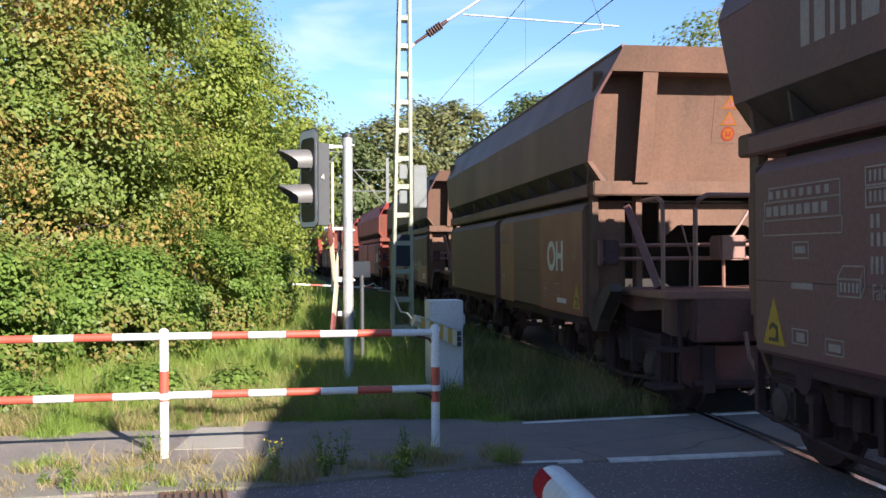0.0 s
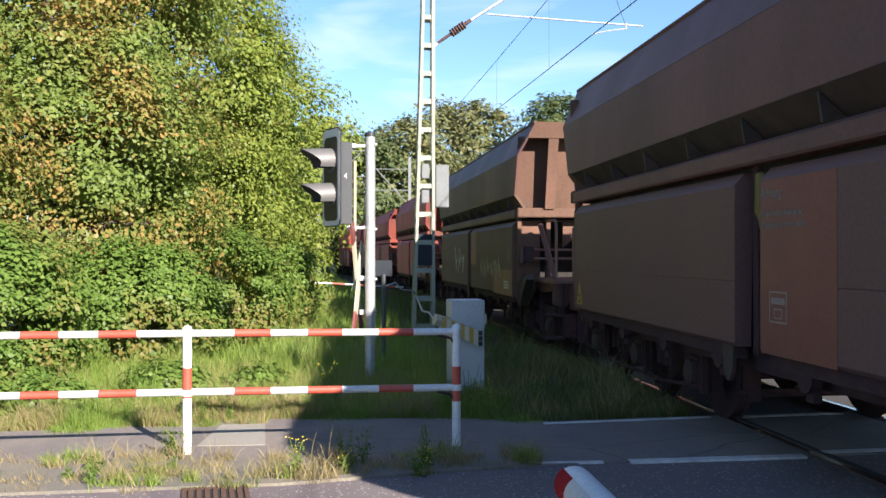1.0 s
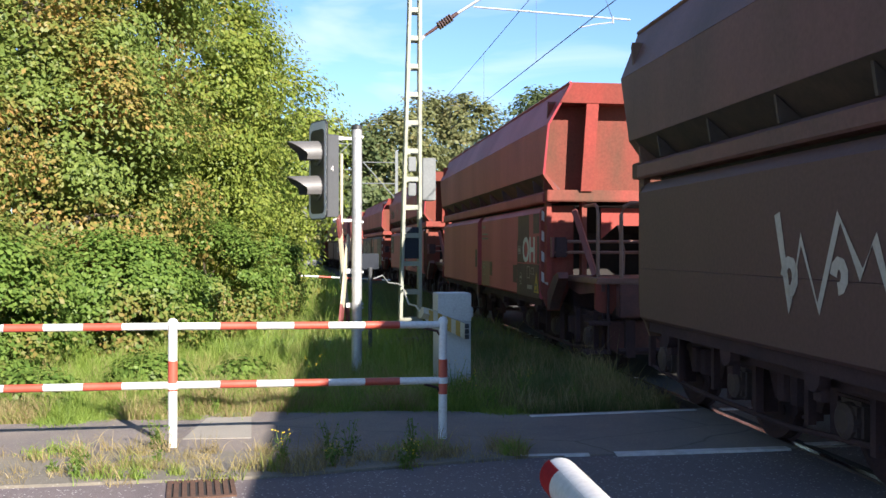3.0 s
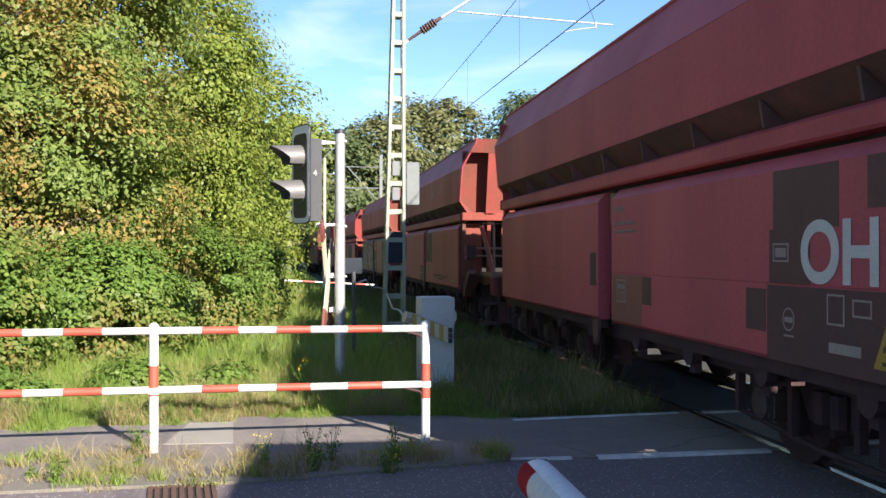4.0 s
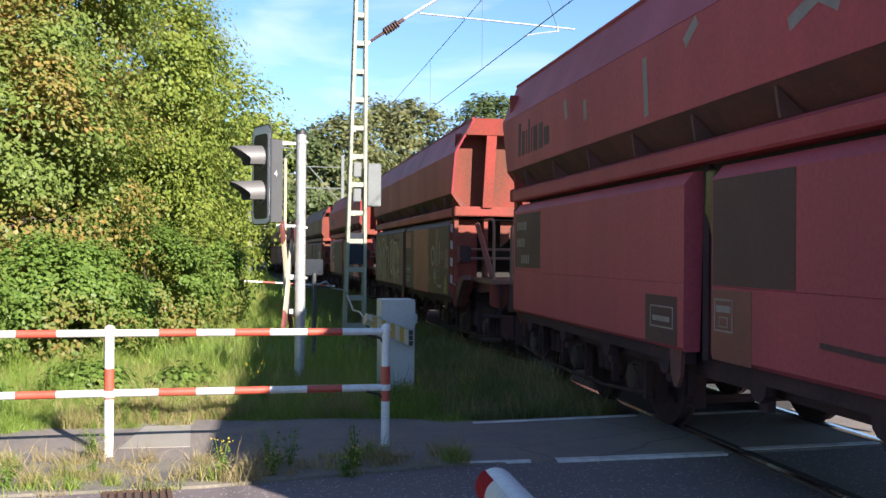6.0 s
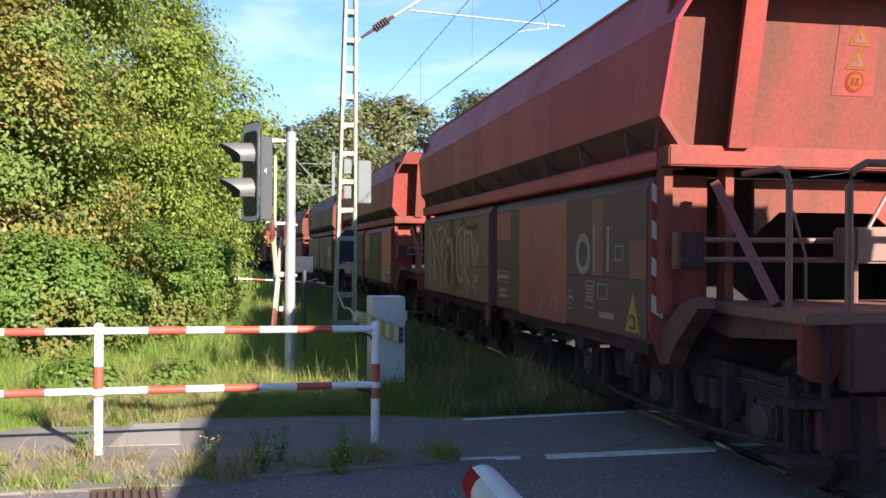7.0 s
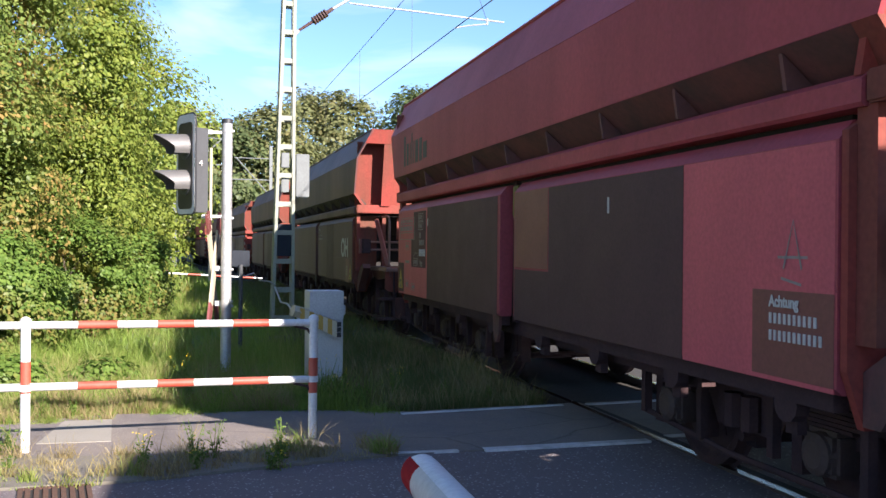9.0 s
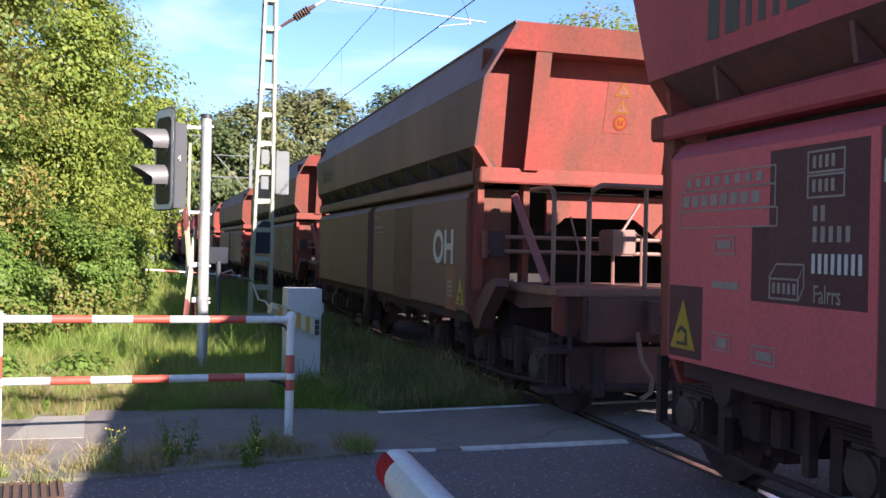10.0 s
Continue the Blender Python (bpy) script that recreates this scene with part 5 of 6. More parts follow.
def crossing_signal():
    s = thing("crossing_signal", "two-lamp level crossing signal with black backboard on a galvanised pole", "traffic signal", pose(0.785, 11.8, -0.05))
    bm = B()
    tube(bm, [(0, 0, -0.3), (0, 0, 3.15)], 0.064, 20)
    pole = part("pole", bm, GALV, s, smooth=True)
    bm = B()
    lathe(bm, [(0, 0.067), (0.05, 0.067), (0.06, 0.05)], (0, 0, 3.14), (0, 0, 3.3), 20)
    part("cap", bm, SIGNAL_BLACK, pole, "dark plastic cap")
    for z in (3.05, 1.98, 1.35, 0.95, 0.62, 0.9):
        bm = B()
        tube(bm, [(0, 0, z - 0.02), (0, 0, z + 0.02)], 0.070, 20)
        box(bm, 0.06, 0.085, -0.02, 0.02, z - 0.012, z + 0.012)
        part("pipe_clamp", bm, GALV, pole)
    head = part("signal_body", prism(B(), [(0.0, -0.16), (0.20, -0.13), (0.20, 0.13), (0.0, 0.16)], "z", 2.04, 3.06), SIGNAL_GREY, s)
    head.matrix_basis = pose(-0.465, -0.03, 0.0, 0, 0, 23)
    bm = B()
    pts = []
    w, z0, z1, r = 0.25, 2.02, 3.22, 0.09
    for cx, cz, a0 in ((w - r, z1 - r, 0), (-(w - r), z1 - r, 90), (-(w - r), z0 + r, 180), (w - r, z0 + r, 270)):
        for k in range(5):
            a = radians(a0 + k * 22.5)
            pts.append((cx + r * math.cos(a), cz + r * math.sin(a)))
    prism(bm, pts, "x", -0.030, -0.005)
    part("backboard", bm, WHITE, head, "black board edged in white")
    bm = B()
    prism(bm, [(y * 0.80, (z - 2.62) * 0.87 + 2.60) for y, z in pts], "x", -0.036, -0.028)
    part("backboard_face", bm, SIGNAL_BLACK, head)
    rim = B()
    ring = [Vector((-0.018, y * 1.02, (z - 2.62) * 1.01 + 2.62)) for y, z in pts]
    tube(rim, ring + [ring[0]], 0.012, 6, caps=False)
    part("board_edge", rim, SIGNAL_BLACK, head, "dark edge strip")
    for z in (2.83, 2.40):
        bm = B()
        seg = 20
        rows = []
        for u, rad, inner in ((0.0, 0.155, 0), (1.0, 0.140, 0), (1.0, 0.130, 1), (0.0, 0.145, 1)):
            row = []
            for k in range(seg + 1):
                a = math.pi * (-0.18) + k / seg * math.pi * 1.36
                reach = 0.40 - 0.21 * (1 - max(0.0, math.sin(a))) * 1.0
                row.append(bm.verts.new((-0.035 - u * reach, rad * math.cos(a), z + rad * math.sin(a) - 0.015 * u)))
            rows.append(row)
        for a, b in zip(rows, rows[1:]):
            for k in range(seg):
                bm.faces.new((a[k], a[k + 1], b[k + 1], b[k]))
        part("hood", bm, HOOD, head, "aluminium lamp hood", smooth=True)
        bm = B()
        lathe(bm, [(0, 0.125), (0.02, 0.11), (0.03, 0.06)], (-0.036, 0, z), (-0.2, 0, z), 20)
        part("lens", bm, SIGNAL_BLACK, head, "dark unlit lens")
        bm = B()
        lathe(bm, [(0, 0.155), (0.014, 0.155)], (-0.034, 0, z), (-0.2, 0, z), 20)
        part("lens_ring", bm, SIGNAL_GREY, head)
    lettering("4", 0.075, LETTER, head, Matrix.Translation((0.07, -0.158, 2.60)) @ pose(0, 0, 0, 90, 0, 8), "digit", "small white digit")
    for z in (3.03, 2.0):
        bm = B()
        box(bm, -0.30, 0.0, -0.02, 0.02, z - 0.02, z + 0.015)
        box(bm, -0.30, -0.18, -0.05, 0.05, z - 0.03, z + 0.02)
        part("bracket_arm", bm, GALV, s)
    bm = B()
    tube(bm, [(-0.187, 0.15, 1.2), (-0.185, 0.15, 2.85)], 0.020, 8)
    part("thin_post", bm, CREAM, s)
    # the cross boards, seen nearly edge-on
    for sgn in (-1, 1):
        bm = B()
        a, b = Vector((0, -0.30 * sgn, 0.70)), Vector((0, 0.30 * sgn, 2.03))
        d = (b - a).normalized()
        n = Vector((0, -d.z, d.y)) * 0.075
        prism(bm, [(p.y, p.z) for p in (a - n, b - n, b + n, a + n)], "x", -0.012 + sgn * 0.013, 0.012 + sgn * 0.013)
        ob = part("cross_board", bm, CREAM, s, "weathered cream cross board")
        ob.matrix_basis = pose(-0.15, 0.06, 0, 0, 0, -15)
        for p, q in ((a, a.lerp(b, 0.17)), (b.lerp(a, 0.17), b)):
            bm = B()
            prism(bm, [(v.y, v.z) for v in (p - n * 1.03, q - n * 1.03, q + n * 1.03, p + n * 1.03)], "x", -0.014 + sgn * 0.013, 0.014 + sgn * 0.013)
            part("red_tip", bm, PATCH_RED, ob, "faded red tip of the board")
    for z in (1.36, 0.93):
        bm = B()
        box(bm, -0.13, 0.0, 0.02, 0.06, z - 0.03, z + 0.03)
        part("board_bracket", bm, GALV, s)


crossing_signal()


def cabinet():
    c = thing("crossing_cabinet", "light grey barrier cabinet with a striped yellow board", "cabinet", pose(1.67, 10.80, -0.08))
    bm = B()
    box(bm, 0.0, 0.385, 0.0, 0.42, -0.1, 0.818, 0.005)
    part("body", bm, CABINET, c)
    bm = B()
    box(bm, -0.005, 0.390, -0.005, 0.425, 0.82, 1.15, 0.006)
    part("hood", bm, CABINET, c)
    bm = B()
    box(bm, 0.397, 0.44, 0.12, 0.26, 0.86, 0.98, 0.01)
    part("side_lug", bm, CABINET, c)
    bm = B()
    lathe(bm, [(0, 0.03), (0.02, 0.03)], (0.2, -0.015, 0.95), (0.2, -0.04, 0.95), 12)
    part("lock", bm, CABINET, c)
    arm = part("stub_arm", tube(B(), [(-0.20, 0.02, 0.93), (-0.02, 0.06, 0.88)], 0.075, 6), CREAM, c)
    a, b = Vector((-0.12, -0.03, 0.896)), Vector((0.29, -0.12, 0.715))
    n = 8
    for k in range(n):
        p, q = a.lerp(b, k / n), a.lerp(b, (k + 1) / n)
        bm = B()
        hp, hq = Vector((0, 0, 0.070 + 0.022 * k / n)), Vector((0, 0, 0.070 + 0.022 * (k + 1) / n))
        lo = [bm.verts.new(v) for v in (p - hp, q - hq, q + hq, p + hp)]
        hi = [bm.verts.new(v.co + Vector((0.01, 0.05, 0))) for v in lo]
        bm.faces.new(lo)
        bm.faces.new(hi[::-1])
        for i in range(4):
            bm.faces.new((lo[i], hi[i], hi[(i + 1) % 4], lo[(i + 1) % 4]))
        bmesh.ops.recalc_face_normals(bm, faces=bm.faces[:])
        part("stripe", bm, YELLOW if k % 2 == 0 else CREAM, c, "yellow stripe" if k % 2 == 0 else "pale stripe")
    for k in range(3):
        bm = B()
        z = 0.625 + k * 0.062
        box(bm, 0.292, 0.340, -0.125, -0.07, z, z + 0.052)
        part("end_lamp", bm, SIGNAL_BLACK, c, "small black end block")
    bm = B()
    box(bm, 0.25, 0.29, -0.08, 0.0, 0.68, 0.76)
    part("arm_bracket", bm, CABINET, c)


cabinet()


def small_sign_post():
    p = thing("cable_post", "grey post carrying a slate-grey sign seen from behind", "post", pose(1.14, 14.0, -0.05))
    bm = B()
    tube(bm, [(0, 0, -0.2), (0, 0, 1.36)], 0.032, 10)
    part("post", bm, SIGNAL_GREY, p)
    bm = B()
    box(bm, -0.135, 0.13, 0.0, 0.03, 1.33, 1.57, 0.008)
    part("sign_plate", bm, SLATE, p)


small_sign_post()


def far_boom():
    f = thing("far_boom", "thin red and white barrier boom across a side path", "barrier", pose(0.15, 20.5, -0.05))
    bands = [(0.42 + k * 0.56, 0.70 + k * 0.56) for k in range(3)]
    banded_tube("boom", f, (0.0, 0, 1.05), (2.0, 0.2, 0.93), 0.019, bands)
    bm = B()
    box(bm, -0.02, 0.02, -0.02, 0.02, 0.93, 1.12)
    part("end_hook", bm, RUST, f)


far_boom()


def near_boom():
    b = thing("barrier_boom", "lowered white barrier boom with red reflective bands", "barrier", pose(0.665, 2.44, 1.0))
    d = Vector((-0.06, -1.0, 0)).normalized()
    L = 5.6
    bm = B()
    lathe(bm, [(0.0, 0.040), (0.006, 0.048), (0.02, 0.052), (L, 0.064)], (0, 0, 0), d * L, 24)
    boom = part("boom", bm, WHITE, b, smooth=True)
    side = d.cross(Vector((0, 0, 1)))
    def half_band(name, a0, a1, lo, hi, mat, label):
        bm = B()
        rows = []
        for q in (a0, a1):
            r = 0.052 + 0.012 * q / L + 0.0012
            rows.append([bm.verts.new(d * q + (side * math.cos(t) + Vector((0, 0, 1)) * math.sin(t)) * r) for t in [radians(lo + (hi - lo) * j / 9) for j in range(10)]])
        for j in range(9):
            bm.faces.new((rows[0][j], rows[0][j + 1], rows[1][j + 1], rows[1][j]))
        part(name, bm, mat, boom, label, smooth=True)
    for k in range(10):
        half_band("red_band", 0.012 + k * 0.5, 0.130 + k * 0.5, -85, 58, BOOM_RED, "deep red reflective film")
        half_band("white_band", 0.131 + k * 0.5, 0.505 + k * 0.5, -85, 58, CABINET, "pale reflective film")
    bm = B()
    box(bm, d.x * L - 0.25, d.x * L + 0.25, d.y * L - 0.45, d.y * L + 0.15, -1.0, 0.15, 0.02)
    part("drive_housing", bm, CABINET, b)


near_boom()


def catenary_mast():
    m = thing("catenary_mast", "grey-green lattice catenary mast with rungs beside the track", "mast", pose(1.99, 16.0, 0.30))
    bm = B()
    box(bm, -0.23, 0.24, -0.16, 0.16, -0.6, -0.25, 0.02)
    part("foundation", bm, STRIP_SOIL, m)
    top = 7.6

    def edge(z):
        k = z / 5.7
        return -0.19 + 0.16 * k, 0.195 - 0.005 * k
    for side in (0, 1):
        for yy in (-0.09, 0.09):
            bm = B()
            a, b = edge(0)[side], edge(top)[side]
            s = 1 if side == 0 else -1
            vs = []
            for z, x in ((0, a), (top, b)):
                for px, py in ((x, yy - 0.045), (x + s * 0.05, yy - 0.045), (x + s * 0.05, yy + 0.045), (x, yy + 0.045)):
                    vs.append(bm.verts.new((px, py, z)))
            for q in ((0, 1, 5, 4), (1, 2, 6, 5), (2, 3, 7, 6), (3, 0, 4, 7), (4, 5, 6, 7), (3, 2, 1, 0)):
                bm.faces.new([vs[i] for i in q])
            bmesh.ops.recalc_face_normals(bm, faces=bm.faces[:])
            part("leg", bm, MAST, m)
    for k in range(16):
        z = 0.06 + k * 0.484
        x0, x1 = edge(z)
        for yy in (-0.115, 0.105):
            bm = B()
            box(bm, x0 + 0.045, x1 - 0.045, yy, yy + 0.012, z - 0.035, z + 0.045)
            part("rung", bm, MAST, m)
    bm = B()
    box(bm, 0.20, 0.43, -0.16, 0.10, 2.12, 2.85, 0.012)
    part("equipment_box", bm, EQUIP, m, "grey equipment box")
    bm = B()
    box(bm, -0.13, 0.16, -0.10, -0.085, 1.12, 1.66, 0.004)
    part("warning_plate", bm, SLATE, m, "slate-grey plate between the legs")
    for z in (2.62, 2.20):
        bm = B()
        box(bm, -0.03, 0.10, -0.07, 0.05, z, z + 0.25, 0.01)
        part("junction_box", bm, EQUIP, m)
    bm = B()
    tube(bm, [(0.19, 0, 4.90), (0.25, 0, 4.97)], 0.03, 8)
    tube(bm, [(0.82, 0, 5.38), (1.42, 0, 5.78), (3.1, 0, 6.95)], 0.026, 8)
    part("bracket_tube", bm, GALV, m, smooth=True)
    bm = B()
    prof = [(0, 0.022), (0.12, 0.026)]
    for k in range(6):
        h = 0.30 + k * 0.05
        prof += [(h, 0.03), (h + 0.008, 0.075), (h + 0.03, 0.07), (h + 0.035, 0.03)]
    prof += [(0.62, 0.036), (0.72, 0.03)]
    lathe(bm, prof, (0.25, 0, 4.97), (0.82, 0, 5.38), 14)
    part("insulator", bm, PORCELAIN, m, "brown ribbed insulator", smooth=False)
    bm = B()
    tube(bm, [(1.12, 0, 5.51), (3.94, -0.1, 5.375)], 0.015, 8)
    tube(bm, [(3.62, -0.1, 5.42), (3.62, -0.1, 5.30)], 0.02, 6)
    tube(bm, [(3.62, -0.1, 5.32), (3.25, -0.1, 5.26), (3.0, -0.1, 5.20)], 0.012, 6)
    part("registration_arm", bm, GALV, m)
    bm = B()
    tube(bm, [(3.08, 0.0, 6.9), (3.6, -0.1, 5.42)], 0.005, 5)
    part("hanger", bm, WIRE, m)


catenary_mast()
bm = B()
tube(bm, [(1.14, 14.03, 1.18), (1.24, 14.6, 1.12), (1.42, 15.0, 1.16), (1.55, 15.4, 1.03), (1.75, 15.7, 1.0), (1.87, 15.93, 0.93)], 0.012, 6)
tagged(part("cable", bm, GALV, smooth=True), "pale sagging cable strung from the post to the mast", "cable")
bm = B()
tube(bm, [(1.86, 15.9, 0.9), (1.80, 14.6, 0.72), (1.72, 13.2, 0.78), (1.74, 12.0, 0.62), (1.80, 11.2, 0.66)], 0.014, 7)
tagged(part("cable", bm, GALV, smooth=True), "pale loose cable running from the mast to the cabinet", "cable")


def far_mast(x, y, h, reach, label_side):
    m = thing("catenary_mast", "distant grey steel catenary mast with bracket arms", "mast", pose(x, y, -0.1))
    bm = B()
    box(bm, -0.12, 0.12, -0.12, 0.12, -0.3, h)
    part("pole", bm, EQUIP, m)
    bm = B()
    tube(bm, [(0, 0, 6.9), (reach, 0, 6.9)], 0.05, 6)
    tube(bm, [(0, 0, 5.6), (reach * 0.9, 0, 8.6)], 0.05, 6)
    tube(bm, [(0, 0, 8.6), (reach * 0.95, 0, 8.6)], 0.04, 6)
    part("bracket_tube", bm, EQUIP, m)


far_mast(8.4, 75, 9.6, -3.0, 1)
far_mast(0.9, 62, 8.0, 3.2, 1)


def wires():
    def run(name, pts, r, label):
        bm = B()
        tube(bm, pts, r, 5)
        return tagged(part(name, bm, WIRE), label, "overhead wire", "overhead line", "structure")
    con = [(5.35, 75, 5.42), (4.98, 16, 5.48), (4.55, -38, 5.52)]
    run("contact_wire", con, 0.009, "thin dark contact wire over the track")
    mes = []
    for k in range(13):
        t = k / 12
        mes.append((5.35 + (5.02 - 5.35) * t, 75 - 59 * t, 7.1 - 0.95 * 4 * t * (1 - t) * 0.6))
    for k in range(1, 13):
        t = k / 12
        mes.append((5.02 - 0.47 * t, 16 - 54 * t, 7.15 - 0.95 * 4 * t * (1 - t) * 0.6))
    run("messenger_wire", mes, 0.008, "thin dark messenger wire over the track")
    for y in (10.5, 14.0, 19.0, 24.5, 30, 36):
        x = 5.02 + (5.35 - 5.02) * (y - 16) / 59
        t = (75 - y) / 59 if y > 16 else (16 - y) / 54
        z = 7.12 - 0.95 * 4 * t * (1 - t) * 0.6
        run("dropper_wire", [(x, y, 5.49), (x, y, z)], 0.004, "thin dropper wire between the overhead wires")


wires()


def parked_car(x, y, turn, label):
    c = thing("parked_car", label, "car", pose(x, y, -0.03, 0, 0, turn), "cars parked under the trees")
    bm = B()
    prism(bm, [(-2.1, 0.35), (-2.15, 0.75), (-1.3, 0.92), (1.9, 0.95), (2.1, 0.75), (2.1, 0.35)], "y", -0.85, 0.85)
    part("body", bm, EQUIP, c)
    bm = B()
    prism(bm, [(-1.25, 0.92), (-0.55, 1.42), (1.05, 1.45), (1.85, 0.95)], "y", -0.72, 0.72)
    part("cabin", bm, SLATE, c)
    for wx in (-1.35, 1.3):
        for wy in (-0.8, 0.8):
            bm = B()
            lathe(bm, [(-0.1, 0.30), (0.0, 0.33), (0.1, 0.30)], (wx, wy, 0.31), (wx, wy + 1, 0.31), 14)
            part("wheel", bm, SIGNAL_BLACK, c)


parked_car(0.2, 74, 15, "dark grey car parked under distant trees")
parked_car(-3.2, 78, 8, "dull silver-grey car parked under distant trees")


# ---- trees, bushes, grass ----
def leaf_mesh(name, centres, normals, sizes, aspect, rng, droop=0.0):
    """Many small folded leaves as one mesh."""
    n = len(centres)
    normals = normals / np.linalg.norm(normals, axis=1, keepdims=True)
    rnd = rng.normal(size=(n, 3))
    u = np.cross(normals, rnd)
    u /= np.linalg.norm(u, axis=1, keepdims=True) + 1e-9
    v = np.cross(normals, u)
    L, W = sizes[:, None], sizes[:, None] * aspect
    mid = centres + normals * L * 0.10
    co = np.stack([centres - u * L * 0.5, mid + v * W * 0.5 - u * L * 0.08, centres + u * L * 0.5, mid - v * W * 0.5 - u * L * 0.08], 1).reshape(-1, 3)
    me = bpy.data.meshes.new(name)
    me.vertices.add(4 * n)
    me.vertices.foreach_set("co", co.astype(np.float32).ravel())
    me.loops.add(4 * n)
    me.loops.foreach_set("vertex_index", np.arange(4 * n, dtype=np.int32))
    me.polygons.add(n)
    me.polygons.foreach_set("loop_start", np.arange(0, 4 * n, 4, dtype=np.int32))
    me.update(calc_edges=True)
    return me


def crown_points(rng, env, clumps, per, clump_r):
    """Leaf centres in clumps spread over the outside of an egg-shaped crown, with gaps between them."""
    (cx, cy, cz), (rx, ry, rz) = env
    d = rng.normal(size=(clumps, 3))
    d /= np.linalg.norm(d, axis=1, keepdims=True)
    depth = 1.02 - np.abs(rng.normal(size=(clumps, 1))) * 0.09
    centre = np.array([cx, cy, cz]) + d * np.array([rx, ry, rz]) * depth
    r = clump_r * rng.uniform(0.5, 1.4, size=(clumps, 1))
    k = np.repeat(np.arange(clumps), per)
    e = rng.normal(size=(clumps * per, 3))
    e /= np.linalg.norm(e, axis=1, keepdims=True)
    rad = rng.uniform(0.25, 1.0, size=(clumps * per, 1)) ** 0.6
    p = centre[k] + e * rad * r[k] * np.array([1.15, 1.15, 0.75])
    nrm = e * 0.45 + d[k] * 0.75 + np.array([0, 0, 0.5]) + rng.normal(size=p.shape) * 0.38
    return p, nrm, centre


def tree(x, y, h, envs, leaf, per, clumps, clump_r, size, mat, label, seed, trunk_r=0.16, name="tree", category="tree", aspect=0.62):
    rng = np.random.default_rng(seed)
    t = thing(name, label, category, pose(x, y, -0.1))
    pts, nrm, cen = [], [], []
    for env in envs:
        share = max(6, int(clumps * (2.2 if y < 24 else 1.2) * env[1][0] * env[1][2] / sum(e[1][0] * e[1][2] for e in envs)))
        p, q, c = crown_points(rng, env, share, int(per * 0.62), clump_r * (1.15 if h > 4 else 0.8))
        pts.append(p), nrm.append(q), cen.append(c)
    p, q, c = np.concatenate(pts), np.concatenate(nrm), np.concatenate(cen)
    # the side turned from the crossing carries fewer leaves
    keep = (p[:, 2] > 0.05) & ((p[:, 1] < 0.2 * envs[0][1][1]) | (rng.uniform(0, 1, len(p)) < 0.35))
    p, q = p[keep], q[keep]
    me = leaf_mesh("crown", p, q, size * rng.uniform(0.6, 1.3, len(p)), aspect, rng)
    me.materials.append(mat)
    crown = new("crown", me)
    crown.parent = t
    bm = B()
    bend = [(0, 0, -0.2), (0.08, 0.05, h * 0.2), (-0.05, 0.1, h * 0.45), (0.05, 0.0, h * 0.7), (0, 0, h * 0.9)]
    tube(bm, bend, trunk_r, 9, trunk_r * 0.25)
    part("trunk", bm, BARK, t, smooth=True)
    for k in rng.choice(len(c), size=min(len(c), 12), replace=False):
        bm = B()
        tip = Vector(c[k])
        base = Vector((0, 0, min(max(0.15 * h, tip.z * 0.55), h * 0.85)))
        midp = base.lerp(tip, 0.5) + Vector((0, 0, 0.12 * (tip - base).length))
        tube(bm, [base, midp, tip], trunk_r * 0.28, 5, trunk_r * 0.05)
        part("limb", bm, BARK, t)
    return t


OAK = "oak tree with green leaves browning at the tips"
MAPLE = "dense bright green maple tree beside the grass"
BUSH = "dense green bramble bush with a few browning leaves"
FAR = "distant tree with dull olive green crown"
# the row along the line, nearest first; envelopes are given from the foot
tree(-7.6, 14.5, 11, [((0, 0, 7.0), (3.2, 3.0, 4.6)), ((1.0, -1.0, 3.0), (2.6, 2.2, 2.6))], 0, 520, 190, 0.62, 0.088, LEAF_OAK, OAK, 11, 0.22)
tree(-12.0, 15.5, 11, [((0, 0, 6.6), (3.2, 3.0, 4.8)), ((0, -1.0, 2.6), (3.2, 2.2, 2.6))], 0, 260, 150, 0.7, 0.14, LEAF_OAK, OAK, 10, 0.22)
tree(-8.0, 19.5, 12, [((0, 0, 6.6), (3.2, 2.0, 5.0))], 0, 240, 150, 0.8, 0.16, LEAF_MAPLE, MAPLE, 18, 0.22)
tree(-4.6, 17.6, 12, [((0, 0, 7.2), (2.9, 2.8, 4.8)), ((0.3, -0.8, 3.0), (2.7, 2.2, 2.8))], 0, 520, 210, 0.62, 0.092, LEAF_OAK, OAK, 12, 0.24)
tree(-3.0, 20.8, 13, [((0, 0, 7.6), (2.25, 2.4, 5.4)), ((0.4, -0.3, 5.0), (2.3, 2.2, 2.6)), ((0.2, -0.5, 2.6), (2.3, 2.0, 2.4))], 0, 480, 270, 0.55, 0.095, LEAF_MAPLE, MAPLE, 13, 0.18)
tree(-1.55, 25.5, 7, [((0.5, 0, 4.2), (2.3, 2.4, 2.6)), ((-0.2, 0, 1.8), (2.1, 2.2, 1.9))], 0, 300, 120, 0.6, 0.13, LEAF_MAPLE, MAPLE, 14, 0.15)
tree(-2.3, 33.0, 8, [((0.3, 0, 4.6), (2.5, 2.6, 3.3)), ((0, 0, 1.8), (2.6, 2.5, 2.0))], 0, 240, 100, 0.7, 0.17, LEAF_MAPLE, MAPLE, 15, 0.16)
tree(-2.6, 43.0, 9, [((0, 0, 5.0), (3.0, 3.2, 3.8)), ((0, 0, 2.0), (3.0, 3.0, 2.2))], 0, 200, 100, 0.8, 0.2, LEAF_OAK, OAK, 16, 0.2)
